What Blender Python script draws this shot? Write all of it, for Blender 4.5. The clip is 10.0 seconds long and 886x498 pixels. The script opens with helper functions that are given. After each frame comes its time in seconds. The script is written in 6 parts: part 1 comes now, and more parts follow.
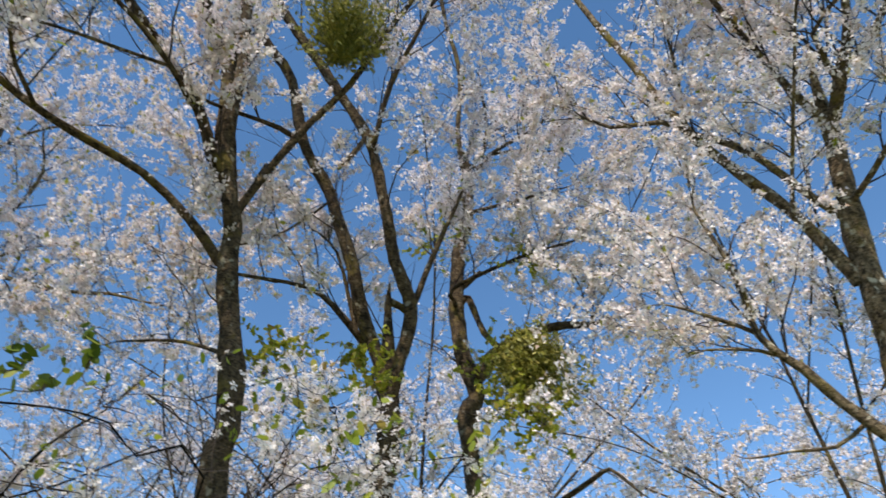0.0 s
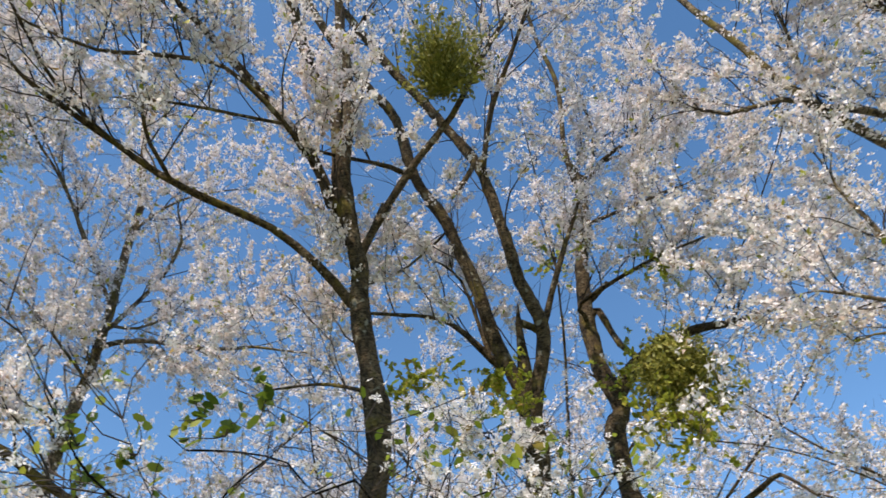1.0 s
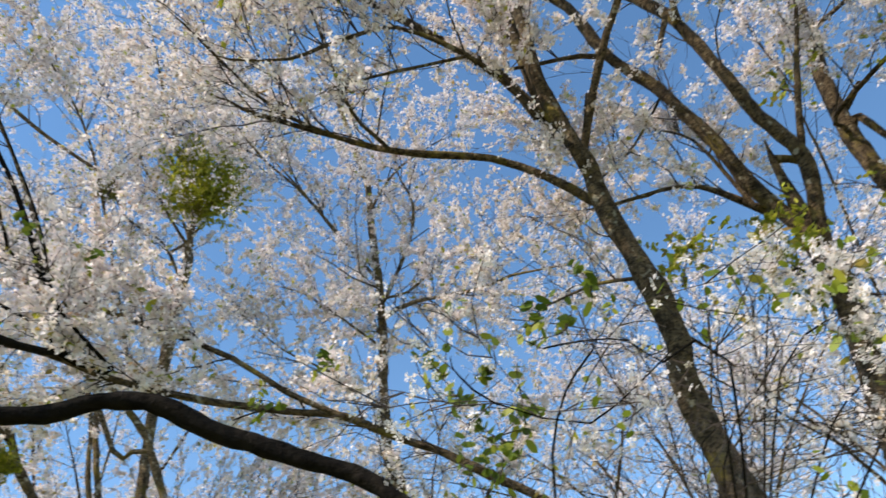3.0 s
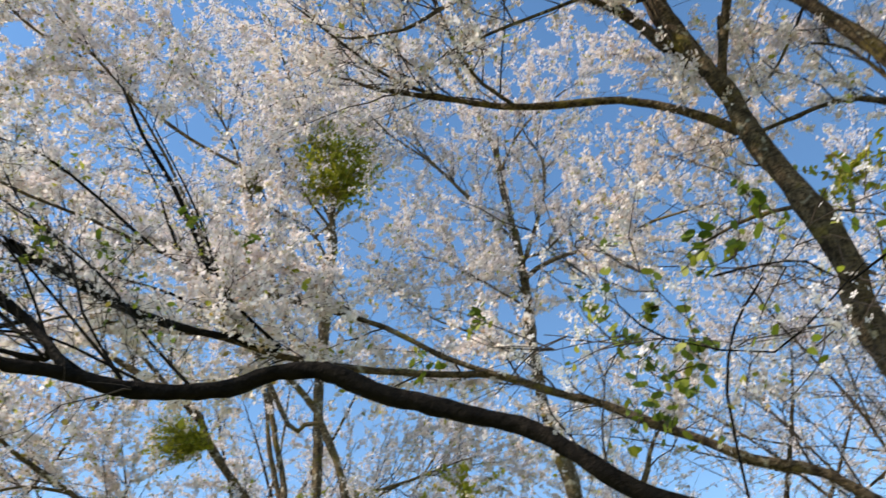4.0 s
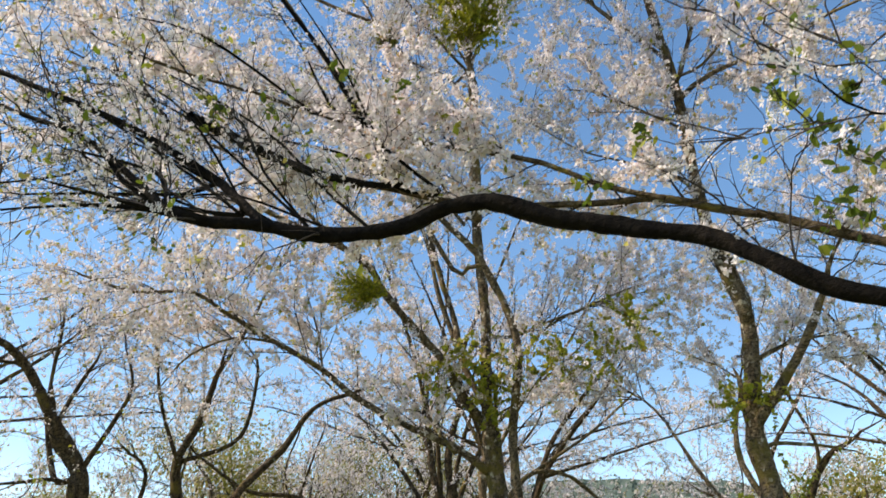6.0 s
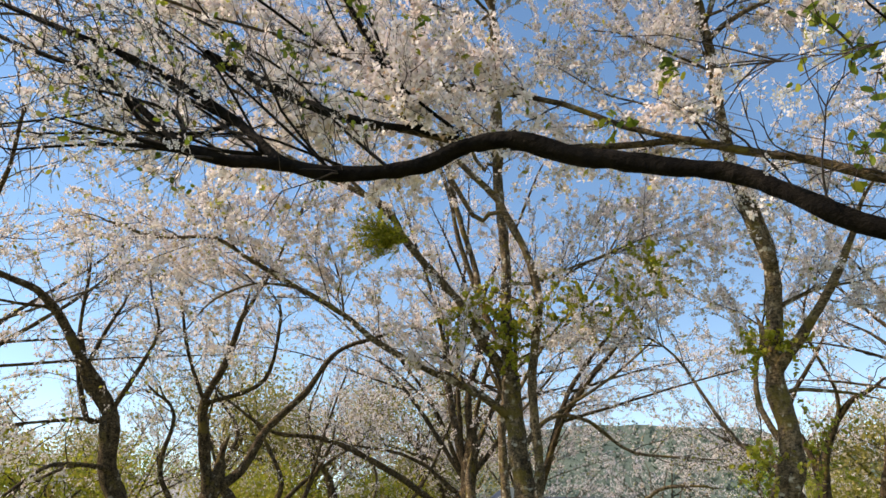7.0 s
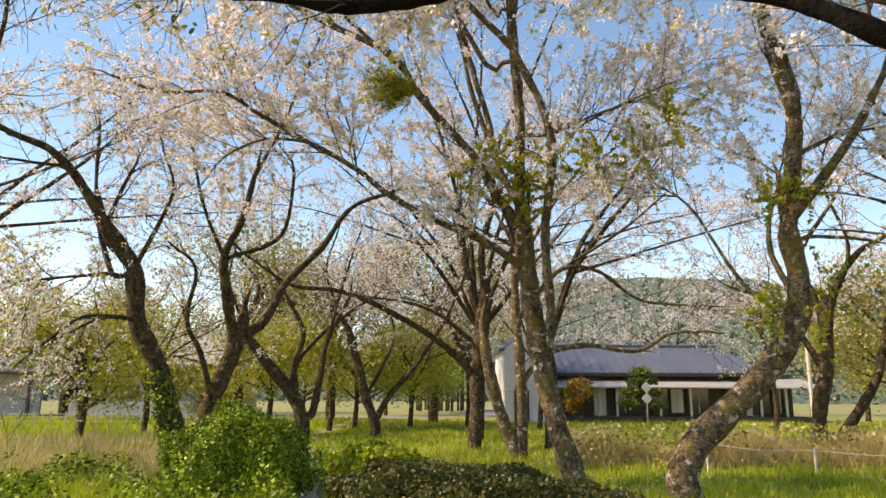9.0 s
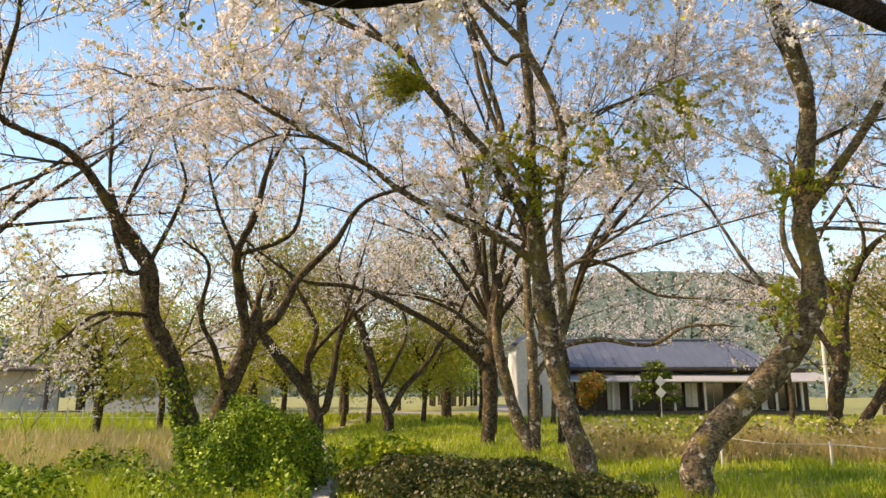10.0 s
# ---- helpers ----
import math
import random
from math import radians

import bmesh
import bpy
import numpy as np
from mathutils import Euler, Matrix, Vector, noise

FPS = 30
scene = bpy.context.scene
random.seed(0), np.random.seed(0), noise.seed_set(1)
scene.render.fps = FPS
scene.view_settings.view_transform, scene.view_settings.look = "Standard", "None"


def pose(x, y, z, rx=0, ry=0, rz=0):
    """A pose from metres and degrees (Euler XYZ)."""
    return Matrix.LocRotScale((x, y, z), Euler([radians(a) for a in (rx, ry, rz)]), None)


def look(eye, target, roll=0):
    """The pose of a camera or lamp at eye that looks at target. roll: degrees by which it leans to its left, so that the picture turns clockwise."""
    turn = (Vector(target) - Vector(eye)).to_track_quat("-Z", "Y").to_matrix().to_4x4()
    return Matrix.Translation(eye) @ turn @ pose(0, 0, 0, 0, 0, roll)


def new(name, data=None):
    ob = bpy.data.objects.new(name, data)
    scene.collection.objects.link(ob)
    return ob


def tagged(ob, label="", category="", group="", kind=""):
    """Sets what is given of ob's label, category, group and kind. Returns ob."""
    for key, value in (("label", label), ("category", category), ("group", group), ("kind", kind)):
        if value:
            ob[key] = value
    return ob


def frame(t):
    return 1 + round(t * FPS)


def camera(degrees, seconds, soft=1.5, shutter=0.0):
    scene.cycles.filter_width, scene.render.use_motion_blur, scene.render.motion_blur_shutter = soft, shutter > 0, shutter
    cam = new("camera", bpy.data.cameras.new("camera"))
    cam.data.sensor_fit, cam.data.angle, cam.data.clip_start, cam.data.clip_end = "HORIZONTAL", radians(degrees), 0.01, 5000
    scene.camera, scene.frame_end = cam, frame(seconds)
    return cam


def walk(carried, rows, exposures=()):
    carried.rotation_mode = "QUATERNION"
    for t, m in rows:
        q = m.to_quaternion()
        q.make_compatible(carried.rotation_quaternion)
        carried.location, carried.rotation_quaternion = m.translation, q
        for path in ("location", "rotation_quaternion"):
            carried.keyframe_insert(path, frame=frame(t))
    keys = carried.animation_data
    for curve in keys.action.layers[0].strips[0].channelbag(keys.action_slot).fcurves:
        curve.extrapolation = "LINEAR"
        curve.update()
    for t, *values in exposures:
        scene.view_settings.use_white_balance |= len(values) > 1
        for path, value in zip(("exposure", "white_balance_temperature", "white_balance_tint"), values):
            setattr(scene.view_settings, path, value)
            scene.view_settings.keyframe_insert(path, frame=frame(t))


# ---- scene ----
cam = camera(63.80, 10.0, soft=1.5, shutter=0.35)
PATH = [
    (0.0, pose(0.179, -0.527, 1.835, 134.83, 3.01, -67.54)),
    (0.5, pose(0.168, -0.476, 1.853, 136.51, 1.70, -61.85)),
    (1.0, pose(0.182, -0.416, 1.845, 137.31, 1.58, -55.76)),
    (1.5, pose(0.121, -0.378, 1.834, 136.77, 1.93, -51.81)),
    (2.0, pose(0.152, -0.328, 1.794, 133.34, 1.87, -45.86)),
    (2.5, pose(0.089, -0.293, 1.782, 132.01, 3.45, -36.84)),
    (4.0, pose(0.058, -0.168, 1.773, 129.35, 1.46, -16.80)),
    (4.5, pose(0.038, -0.155, 1.745, 126.97, 1.30, -10.87)),
    (5.0, pose(0.001, -0.136, 1.734, 125.22, 0.87, -7.57)),
    (5.5, pose(-0.014, -0.129, 1.716, 120.91, 0.58, -5.36)),
    (7.0, pose(-0.005, -0.065, 1.678, 113.00, -0.65, -2.23)),
    (7.5, pose(-0.002, -0.037, 1.664, 111.15, -0.90, -2.81)),
    (8.0, pose(-0.001, -0.023, 1.636, 107.52, -0.19, -3.08)),
    (8.5, pose(-0.010, -0.012, 1.610, 104.53, -0.66, -2.55)),
    (9.0, pose(-0.019, 0.002, 1.611, 101.57, -0.24, -1.06)),
    (9.5, pose(-0.012, 0.005, 1.605, 101.36, -0.39, -0.54)),
    (10.0, pose(0.000, 0.000, 1.600, 101.20, -0.00, 0.00)),
]
walk(cam, PATH, [(0.0, 0.2, 6750, 14), (2.5, 0.45, 7100, 14), (5.5, 0.43, 7300, 15), (7.5, 0.37, 8300, 20), (10.0, 0.67, 9200, 22)])

# ---- light ----
SUN_AZ, SUN_EL = -92.0, 43.0
world = bpy.data.worlds.new("sky")
scene.world = world
world.use_nodes = True
wn = world.node_tree.nodes
sky = wn.new("ShaderNodeTexSky")
sky.sky_type = "NISHITA"
sky.sun_disc = False
sky.sun_elevation = radians(SUN_EL)
sky.sun_rotation = radians(SUN_AZ)
sky.altitude = 200
sky.air_density, sky.dust_density, sky.ozone_density = 0.9, 0.0, 1.0
wn["Background"].inputs["Strength"].default_value = 0.14
tone = wn.new("ShaderNodeHueSaturation")
tone.inputs["Hue"].default_value, tone.inputs["Saturation"].default_value, tone.inputs["Value"].default_value = 0.496, 1.2, 1.48
world.node_tree.links.new(sky.outputs[0], tone.inputs["Color"])
world.node_tree.links.new(tone.outputs[0], wn["Background"].inputs["Color"])
sun_data = bpy.data.lights.new("sun", "SUN")
sun_data.energy, sun_data.angle, sun_data.color = 5.0, radians(0.6), (1.0, 0.91, 0.78)
sun = new("sun", sun_data)
sun_way = Vector((math.sin(radians(SUN_AZ)) * math.cos(radians(SUN_EL)), math.cos(radians(SUN_AZ)) * math.cos(radians(SUN_EL)), math.sin(radians(SUN_EL))))
sun.matrix_world = look(sun_way * 60, (0, 0, 0))


# ---- materials ----
def material(name):
    m = bpy.data.materials.new(name)
    m.use_nodes = True
    n, l = m.node_tree.nodes, m.node_tree.links
    return m, n, l, n["Principled BSDF"]


def ramp(n, l, source, stops):
    r = n.new("ShaderNodeValToRGB")
    r.color_ramp.elements[0].position, r.color_ramp.elements[1].position = stops[0][0], stops[-1][0]
    r.color_ramp.elements[0].color, r.color_ramp.elements[1].color = (*stops[0][1], 1), (*stops[-1][1], 1)
    for p, c in stops[1:-1]:
        r.color_ramp.elements.new(p).color = (*c, 1)
    l.new(source, r.inputs[0])
    return r.outputs[0]


def noise_of(n, l, scale, detail=4, rough=0.6, stretch=None):
    t = n.new("ShaderNodeTexNoise")
    t.inputs["Scale"].default_value, t.inputs["Detail"].default_value, t.inputs["Roughness"].default_value = scale, detail, rough
    c = n.new("ShaderNodeTexCoord")
    if stretch:
        mp = n.new("ShaderNodeMapping")
        mp.inputs["Scale"].default_value = stretch
        l.new(c.outputs["Object"], mp.inputs[0])
        l.new(mp.outputs[0], t.inputs["Vector"])
    else:
        l.new(c.outputs["Object"], t.inputs["Vector"])
    return t.outputs[0]


def mixed(n, l, fac, a, b):
    x = n.new("ShaderNodeMix")
    x.data_type = "RGBA"
    for s, v in ((x.inputs[0], fac), (x.inputs[6], a), (x.inputs[7], b)):
        if isinstance(v, (int, float)):
            s.default_value = v
        elif isinstance(v, tuple):
            s.default_value = (*v, 1)
        else:
            l.new(v, s)
    return x.outputs[2]


def bumped(n, l, bsdf, height, strength, distance):
    b = n.new("ShaderNodeBump")
    b.inputs["Strength"].default_value, b.inputs["Distance"].default_value = strength, distance
    l.new(height, b.inputs["Height"])
    l.new(b.outputs[0], bsdf.inputs["Normal"])


def plain(name, a, b, scale=6.0, rough=0.7, bump=0.3, stretch=None, metal=0.0):
    """Two tones mixed by coarse and fine noise, with fine relief."""
    m, n, l, p = material(name)
    big, fine = noise_of(n, l, scale, 5, 0.65, stretch), noise_of(n, l, scale * 9, 3, 0.6, stretch)
    c = ramp(n, l, big, [(0.3, a), (0.7, b)])
    c = mixed(n, l, ramp(n, l, fine, [(0.35, (0, 0, 0)), (0.75, (0.5, 0.5, 0.5))]), c, tuple(v * 0.6 for v in a))
    l.new(c, p.inputs["Base Color"])
    p.inputs["Roughness"].default_value, p.inputs["Metallic"].default_value = rough, metal
    bumped(n, l, p, fine, bump, 0.01)
    return m


def bark_material(name, dark, light, moss, along=(0.35, 0.35, 2.2), spots=0.62, lichen_tone=(0.30, 0.285, 0.225)):
    m, n, l, p = material(name)
    base = ramp(n, l, noise_of(n, l, 9, 8, 0.75, (1, 1, 0.6)), [(0.36, dark), (0.55, tuple((a + b) / 2 for a, b in zip(dark, light))), (0.68, light)])
    rings = noise_of(n, l, 26, 4, 0.65, along)
    base = mixed(n, l, ramp(n, l, rings, [(0.44, (0, 0, 0)), (0.62, (0.85, 0.85, 0.85))]), base, tuple(v * 0.45 for v in dark))
    lichen = ramp(n, l, noise_of(n, l, 7.5, 3, 0.55), [(spots, (0, 0, 0)), (spots + 0.06, (0.7, 0.7, 0.7))])
    base = mixed(n, l, lichen, base, lichen_tone)
    green = ramp(n, l, noise_of(n, l, 2.2, 5, 0.7), [(0.62 - moss, (0, 0, 0)), (0.72 - moss, (0.8, 0.8, 0.8))])
    base = mixed(n, l, green, base, (0.15, 0.12, 0.03))
    l.new(base, p.inputs["Base Color"])
    p.inputs["Roughness"].default_value = 0.9
    p.inputs["Specular IOR Level"].default_value = 0.1
    bumped(n, l, p, rings, 1.0, 0.035)
    return m


def leafy(name, tones, through_share=0.4, rough=0.5, gloss=0.25):
    """Thin petals or leaves: each island takes a tone of its own, and light passes through."""
    m, n, l, p = material(name)
    g = n.new("ShaderNodeNewGeometry")
    c = ramp(n, l, g.outputs["Random Per Island"], tones)
    l.new(c, p.inputs["Base Color"])
    p.inputs["Roughness"].default_value = rough
    p.inputs["Specular IOR Level"].default_value = gloss
    tr = n.new("ShaderNodeBsdfTranslucent")
    l.new(c, tr.inputs["Color"])
    x = n.new("ShaderNodeMixShader")
    x.inputs[0].default_value = through_share
    l.new(p.outputs[0], x.inputs[1])
    l.new(tr.outputs[0], x.inputs[2])
    l.new(x.outputs[0], n["Material Output"].inputs["Surface"])
    return m


BARK = bark_material("cherry_bark", (0.026, 0.019, 0.013), (0.22, 0.165, 0.10), 0.06, (0.8, 0.8, 1.5), 0.62)
# Lichened bark; its paler base tones also hold the sunlight on the trunks.
BARK_PALE = bark_material("sunlit_lichened_cherry_bark", (0.045, 0.034, 0.024), (0.40, 0.31, 0.20), 0.10, (0.7, 0.7, 1.3), 0.60, (0.62, 0.59, 0.50))
# Mossy bark toned near-black: the crown's shade over the near limb is painted in.
BARK_MOSSY_SHADED = bark_material("shaded_mossy_cherry_bark", (0.005, 0.004, 0.003), (0.014, 0.011, 0.008), -0.03, (0.5, 0.5, 0.5), 0.76)
TWIG = plain("twig_bark", (0.02, 0.014, 0.011), (0.055, 0.038, 0.028), 9, 0.85)
PETAL = leafy("cherry_petal", [(0.0, (0.80, 0.71, 0.73)), (0.35, (0.86, 0.80, 0.81)), (0.7, (0.88, 0.85, 0.84)), (0.91, (0.74, 0.67, 0.62)), (0.97, (0.50, 0.34, 0.26)), (1.0, (0.40, 0.33, 0.14))], 0.34)
PETAL_NEAR = leafy("near_cherry_petal", [(0.0, (0.88, 0.82, 0.82)), (0.8, (0.92, 0.89, 0.88)), (0.92, (0.86, 0.76, 0.76)), (1.0, (0.55, 0.42, 0.2))], 0.4)
YOUNG = leafy("young_cherry_leaf", [(0.0, (0.21, 0.25, 0.025)), (0.5, (0.37, 0.40, 0.045)), (0.8, (0.50, 0.47, 0.08)), (1.0, (0.36, 0.24, 0.08))], 0.45)
# Darker copies of the young leaf for the near tree; shade is in their tones.
YOUNG_SHADED = leafy("shaded_cherry_leaf", [(0.0, (0.09, 0.14, 0.014)), (0.5, (0.22, 0.29, 0.03)), (0.85, (0.36, 0.38, 0.05)), (1.0, (0.33, 0.22, 0.07))], 0.45)
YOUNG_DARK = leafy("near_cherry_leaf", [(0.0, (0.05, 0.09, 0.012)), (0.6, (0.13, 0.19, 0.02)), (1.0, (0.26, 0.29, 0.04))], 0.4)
MISTLETOE = leafy("mistletoe_leaf", [(0.0, (0.10, 0.11, 0.02)), (0.6, (0.25, 0.25, 0.045)), (1.0, (0.42, 0.38, 0.10))], 0.3)
MISTLETOE_FRESH = leafy("fresh_mistletoe_leaf", [(0.0, (0.20, 0.24, 0.02)), (0.6, (0.40, 0.42, 0.04)), (1.0, (0.58, 0.54, 0.10))], 0.45)
HEDGE = leafy("box_leaf", [(0.0, (0.025, 0.06, 0.006)), (0.5, (0.15, 0.26, 0.016)), (0.85, (0.31, 0.41, 0.035)), (1.0, (0.46, 0.52, 0.06))], 0.22)
GRASS = leafy("grass_blade", [(0.0, (0.15, 0.22, 0.011)), (0.55, (0.34, 0.44, 0.024)), (0.9, (0.49, 0.53, 0.07)), (1.0, (0.50, 0.44, 0.15))], 0.4)
STRAW = leafy("dry_grass_blade", [(0.0, (0.38, 0.29, 0.12)), (0.6, (0.58, 0.46, 0.22)), (0.85, (0.70, 0.59, 0.34)), (1.0, (0.29, 0.34, 0.07))], 0.35)
OLIVE = leafy("olive_spring_leaf", [(0.0, (0.17, 0.18, 0.035)), (0.5, (0.32, 0.30, 0.065)), (0.75, (0.45, 0.39, 0.14)), (1.0, (0.72, 0.64, 0.56))], 0.4)
SHRUB = leafy("shrub_leaf", [(0.0, (0.028, 0.048, 0.009)), (0.6, (0.075, 0.092, 0.017)), (0.97, (0.13, 0.10, 0.035)), (1.0, (0.50, 0.44, 0.36))], 0.2)
PINE = leafy("pine_needles", [(0.0, (0.05, 0.09, 0.02)), (0.6, (0.13, 0.19, 0.03)), (1.0, (0.28, 0.32, 0.06))], 0.25)
RUST = leafy("red_young_leaf", [(0.0, (0.26, 0.07, 0.02)), (0.4, (0.38, 0.16, 0.04)), (0.6, (0.30, 0.30, 0.05)), (1.0, (0.2, 0.27, 0.04))], 0.35)
EARTH = plain("meadow_soil", (0.15, 0.17, 0.045), (0.29, 0.28, 0.10), 0.35, 0.95, 0.6)
STONE = plain("path_stone", (0.36, 0.33, 0.28), (0.50, 0.47, 0.40), 5, 0.85, 0.5)
PLASTER = plain("white_plaster", (0.74, 0.72, 0.68), (0.82, 0.80, 0.77), 0.7, 0.8, 0.15)
GREYWALL = plain("weathered_render", (0.42, 0.40, 0.36), (0.55, 0.52, 0.47), 0.8, 0.85, 0.2)
TIN = plain("blue_grey_roof", (0.085, 0.10, 0.135), (0.12, 0.135, 0.175), 0.8, 0.42, 0.1, None, 0.0)
PALE_TIN = plain("pale_roof", (0.30, 0.30, 0.30), (0.42, 0.42, 0.42), 0.8, 0.5, 0.1)
DARKWOOD = plain("dark_boards", (0.05, 0.036, 0.026), (0.10, 0.075, 0.055), 3, 0.75, 0.3, (1, 1, 0.15))
POST = plain("pale_post", (0.55, 0.52, 0.46), (0.66, 0.63, 0.57), 3, 0.7, 0.2)
WIRE = plain("rope", (0.6, 0.57, 0.48), (0.7, 0.67, 0.6), 20, 0.8, 0.2)
HILL = plain("wooded_hillside", (0.055, 0.095, 0.075), (0.115, 0.15, 0.11), 0.05, 0.95, 1.0)
ROADM = plain("asphalt_lane", (0.20, 0.19, 0.18), (0.28, 0.27, 0.25), 0.5, 0.9, 0.3)
m, n_, l_, p_ = material("window_glass")
p_.inputs["Base Color"].default_value, p_.inputs["Roughness"].default_value = (0.02, 0.024, 0.028, 1), 0.06
GLASS = m


# ---- building helpers ----
def mesh_object(name, verts, faces, mat, parent=None, smooth=False, origin=(0, 0, 0)):
    """One mesh from vertex and face arrays; all faces have the same number of corners."""
    v = np.asarray(verts, dtype=np.float32) - np.asarray(origin, dtype=np.float32)
    q = np.asarray(faces, dtype=np.int32)
    me = bpy.data.meshes.new(name)
    me.vertices.add(len(v))
    me.vertices.foreach_set("co", v.ravel())
    me.loops.add(q.size)
    me.loops.foreach_set("vertex_index", q.ravel())
    me.polygons.add(len(q))
    me.polygons.foreach_set("loop_start", np.arange(0, q.size, q.shape[1], dtype=np.int32))
    if smooth:
        me.polygons.foreach_set("use_smooth", np.ones(len(q), dtype=bool))
    me.update(calc_edges=True)
    me.materials.append(mat)
    ob = new(name, me)
    ob.parent = parent
    return ob


def part(name, bm, mat, parent, label=""):
    me = bpy.data.meshes.new(name)
    bm.to_mesh(me)
    bm.free()
    me.materials.append(mat)
    ob = new(name, me)
    ob.parent = parent
    return tagged(ob, label)


def thing(name, label, category, at, group="", kind=""):
    e = new(name)
    e.location = at
    e.empty_display_size = 0.2
    return tagged(e, label, category, group, kind)


def box(size, at, bevel=0.01, turn=0.0):
    bm = bmesh.new()
    bmesh.ops.create_cube(bm, size=1.0)
    bmesh.ops.scale(bm, vec=size, verts=bm.verts)
    if bevel:
        bmesh.ops.bevel(bm, geom=bm.edges[:], offset=bevel, segments=1, affect="EDGES")
    bmesh.ops.rotate(bm, cent=(0, 0, 0), matrix=Matrix.Rotation(radians(turn), 3, "Z"), verts=bm.verts)
    bmesh.ops.translate(bm, vec=at, verts=bm.verts)
    return bm


def smooth_line(pts, step):
    """A rounded line through the points, with even steps; the columns after z (radius) go along."""
    p = np.asarray(pts, dtype=float)
    p = np.vstack([2 * p[0] - p[1], p, 2 * p[-1] - p[-2]])
    out = []
    for i in range(1, len(p) - 2):
        a, b, c, d = p[i - 1:i + 3]
        k = max(2, int(np.linalg.norm((c - b)[:3]) / step))
        u = np.linspace(0, 1, k, endpoint=False)[:, None]
        out.append(0.5 * (2 * b + (c - a) * u + (2 * a - 5 * b + 4 * c - d) * u ** 2 + (3 * b - a - 3 * c + d) * u ** 3))
    out.append(p[-2][None])
    return np.vstack(out)


def unit(v):
    return v / (np.linalg.norm(v, axis=-1, keepdims=True) + 1e-9)


def tubes(lines, sides, rough, rng):
    """Round stems along many lines at once. lines: (count, points, 4)."""
    c, k, _ = lines.shape
    tan = unit(np.gradient(lines[:, :, :3], axis=1))
    ref = np.where(np.abs(tan[:, :1, 2:3]) > 0.9, np.array([1.0, 0, 0]), np.array([0, 0, 1.0]))
    u = unit(np.cross(tan, np.broadcast_to(ref, tan.shape)))
    w = np.cross(tan, u)
    ang = np.linspace(0, 2 * np.pi, sides, endpoint=False)
    ring = u[:, :, None] * np.cos(ang)[:, None] + w[:, :, None] * np.sin(ang)[:, None]
    rad = np.maximum(lines[:, :, 3], 0.0015)[:, :, None] * (1 + rough * rng.standard_normal((c, k, sides)))
    v = lines[:, :, None, :3] + ring * rad[..., None]
    i = np.arange(c * k * sides).reshape(c, k, sides)
    a, b = i[:, :-1], i[:, 1:]
    f = np.stack([a, np.roll(a, -1, 2), np.roll(b, -1, 2), b], -1).reshape(-1, 4)
    return v.reshape(-1, 3), f


def swarm(p, rng):
    """Soft lumps in space, about -1 to 1."""
    s = np.zeros(len(p))
    for k, f in enumerate((0.9, 1.7, 3.1)):
        a = np.random.RandomState(91 + k).uniform(-1, 1, (3, 3)) * f * 1.6
        s += np.sin(p @ a[0] + k) * np.sin(p @ a[1] + 2 * k + 1) + np.sin(p @ a[2] + 3 * k)
    return s / 3.5


def scatter(centres, radius, corners, rng, tilt=None, stretch=1.0):
    """A small many-cornered face at every centre, each with a turn of its own."""
    c = len(centres)
    nrm = unit(rng.standard_normal((c, 3)) + (0 if tilt is None else np.asarray(tilt)))
    u = unit(np.cross(nrm, unit(rng.standard_normal((c, 3)))))
    w = np.cross(nrm, u)
    ang = np.linspace(0, 2 * np.pi, corners, endpoint=False)
    r = (radius * rng.uniform(0.65, 1.35, c))[:, None, None]
    cup = (0.25 * np.cos(2 * ang))[None, :, None] * nrm[:, None]
    v = centres[:, None] + r * (u[:, None] * np.cos(ang)[None, :, None] * stretch + w[:, None] * np.sin(ang)[None, :, None] + cup * 0.6)
    return v.reshape(-1, 3), np.arange(c * corners).reshape(c, corners)


def flowers(centres, radius, rng):
    """Five-petalled open flowers; a petal is one cupped four-cornered face."""
    c = len(centres)
    nrm = unit(rng.standard_normal((c, 3)) + np.array([0, 0, -0.3]))
    u = unit(np.cross(nrm, unit(rng.standard_normal((c, 3)))))
    w = np.cross(nrm, u)
    ang = np.linspace(0, 2 * np.pi, 5, endpoint=False)
    shape = [(0.05, 0.0, 0.0), (0.62, 0.55, 0.16), (1.0, 0.0, 0.22), (0.62, -0.55, 0.16)]
    r = (radius * rng.uniform(0.8, 1.2, c))[:, None, None]
    v = []
    for along, side, up in shape:
        a = ang + side * 0.75
        v.append(centres[:, None] + r * along * (u[:, None] * np.cos(a)[None, :, None] + w[:, None] * np.sin(a)[None, :, None]) + r * up * nrm[:, None])
    v = np.stack(v, 2)
    return v.reshape(-1, 3), np.arange(c * 20).reshape(-1, 4)


# ---- ground ----
def wave(x, y):
    return 0.05 * np.sin(0.31 * x + 0.8) * np.sin(0.27 * y) + 0.03 * np.sin(0.9 * x) * np.sin(0.7 * y + 1)


gx = np.concatenate([np.linspace(-900, -60, 15), np.linspace(-58, 58, 117), np.linspace(60, 900, 15)])
gy = np.concatenate([np.linspace(-900, -22, 15), np.linspace(-20, 70, 91), np.linspace(75, 1500, 20)])
X, Y = np.meshgrid(gx, gy)
near_fade = np.exp(-((X / 60) ** 2 + ((Y - 20) / 60) ** 2))
gv = np.stack([X, Y, wave(X, Y) * near_fade], -1).reshape(-1, 3)
gi = np.arange(len(gv)).reshape(X.shape)
gf = np.stack([gi[:-1, :-1], gi[:-1, 1:], gi[1:, 1:], gi[1:, :-1]], -1).reshape(-1, 4)
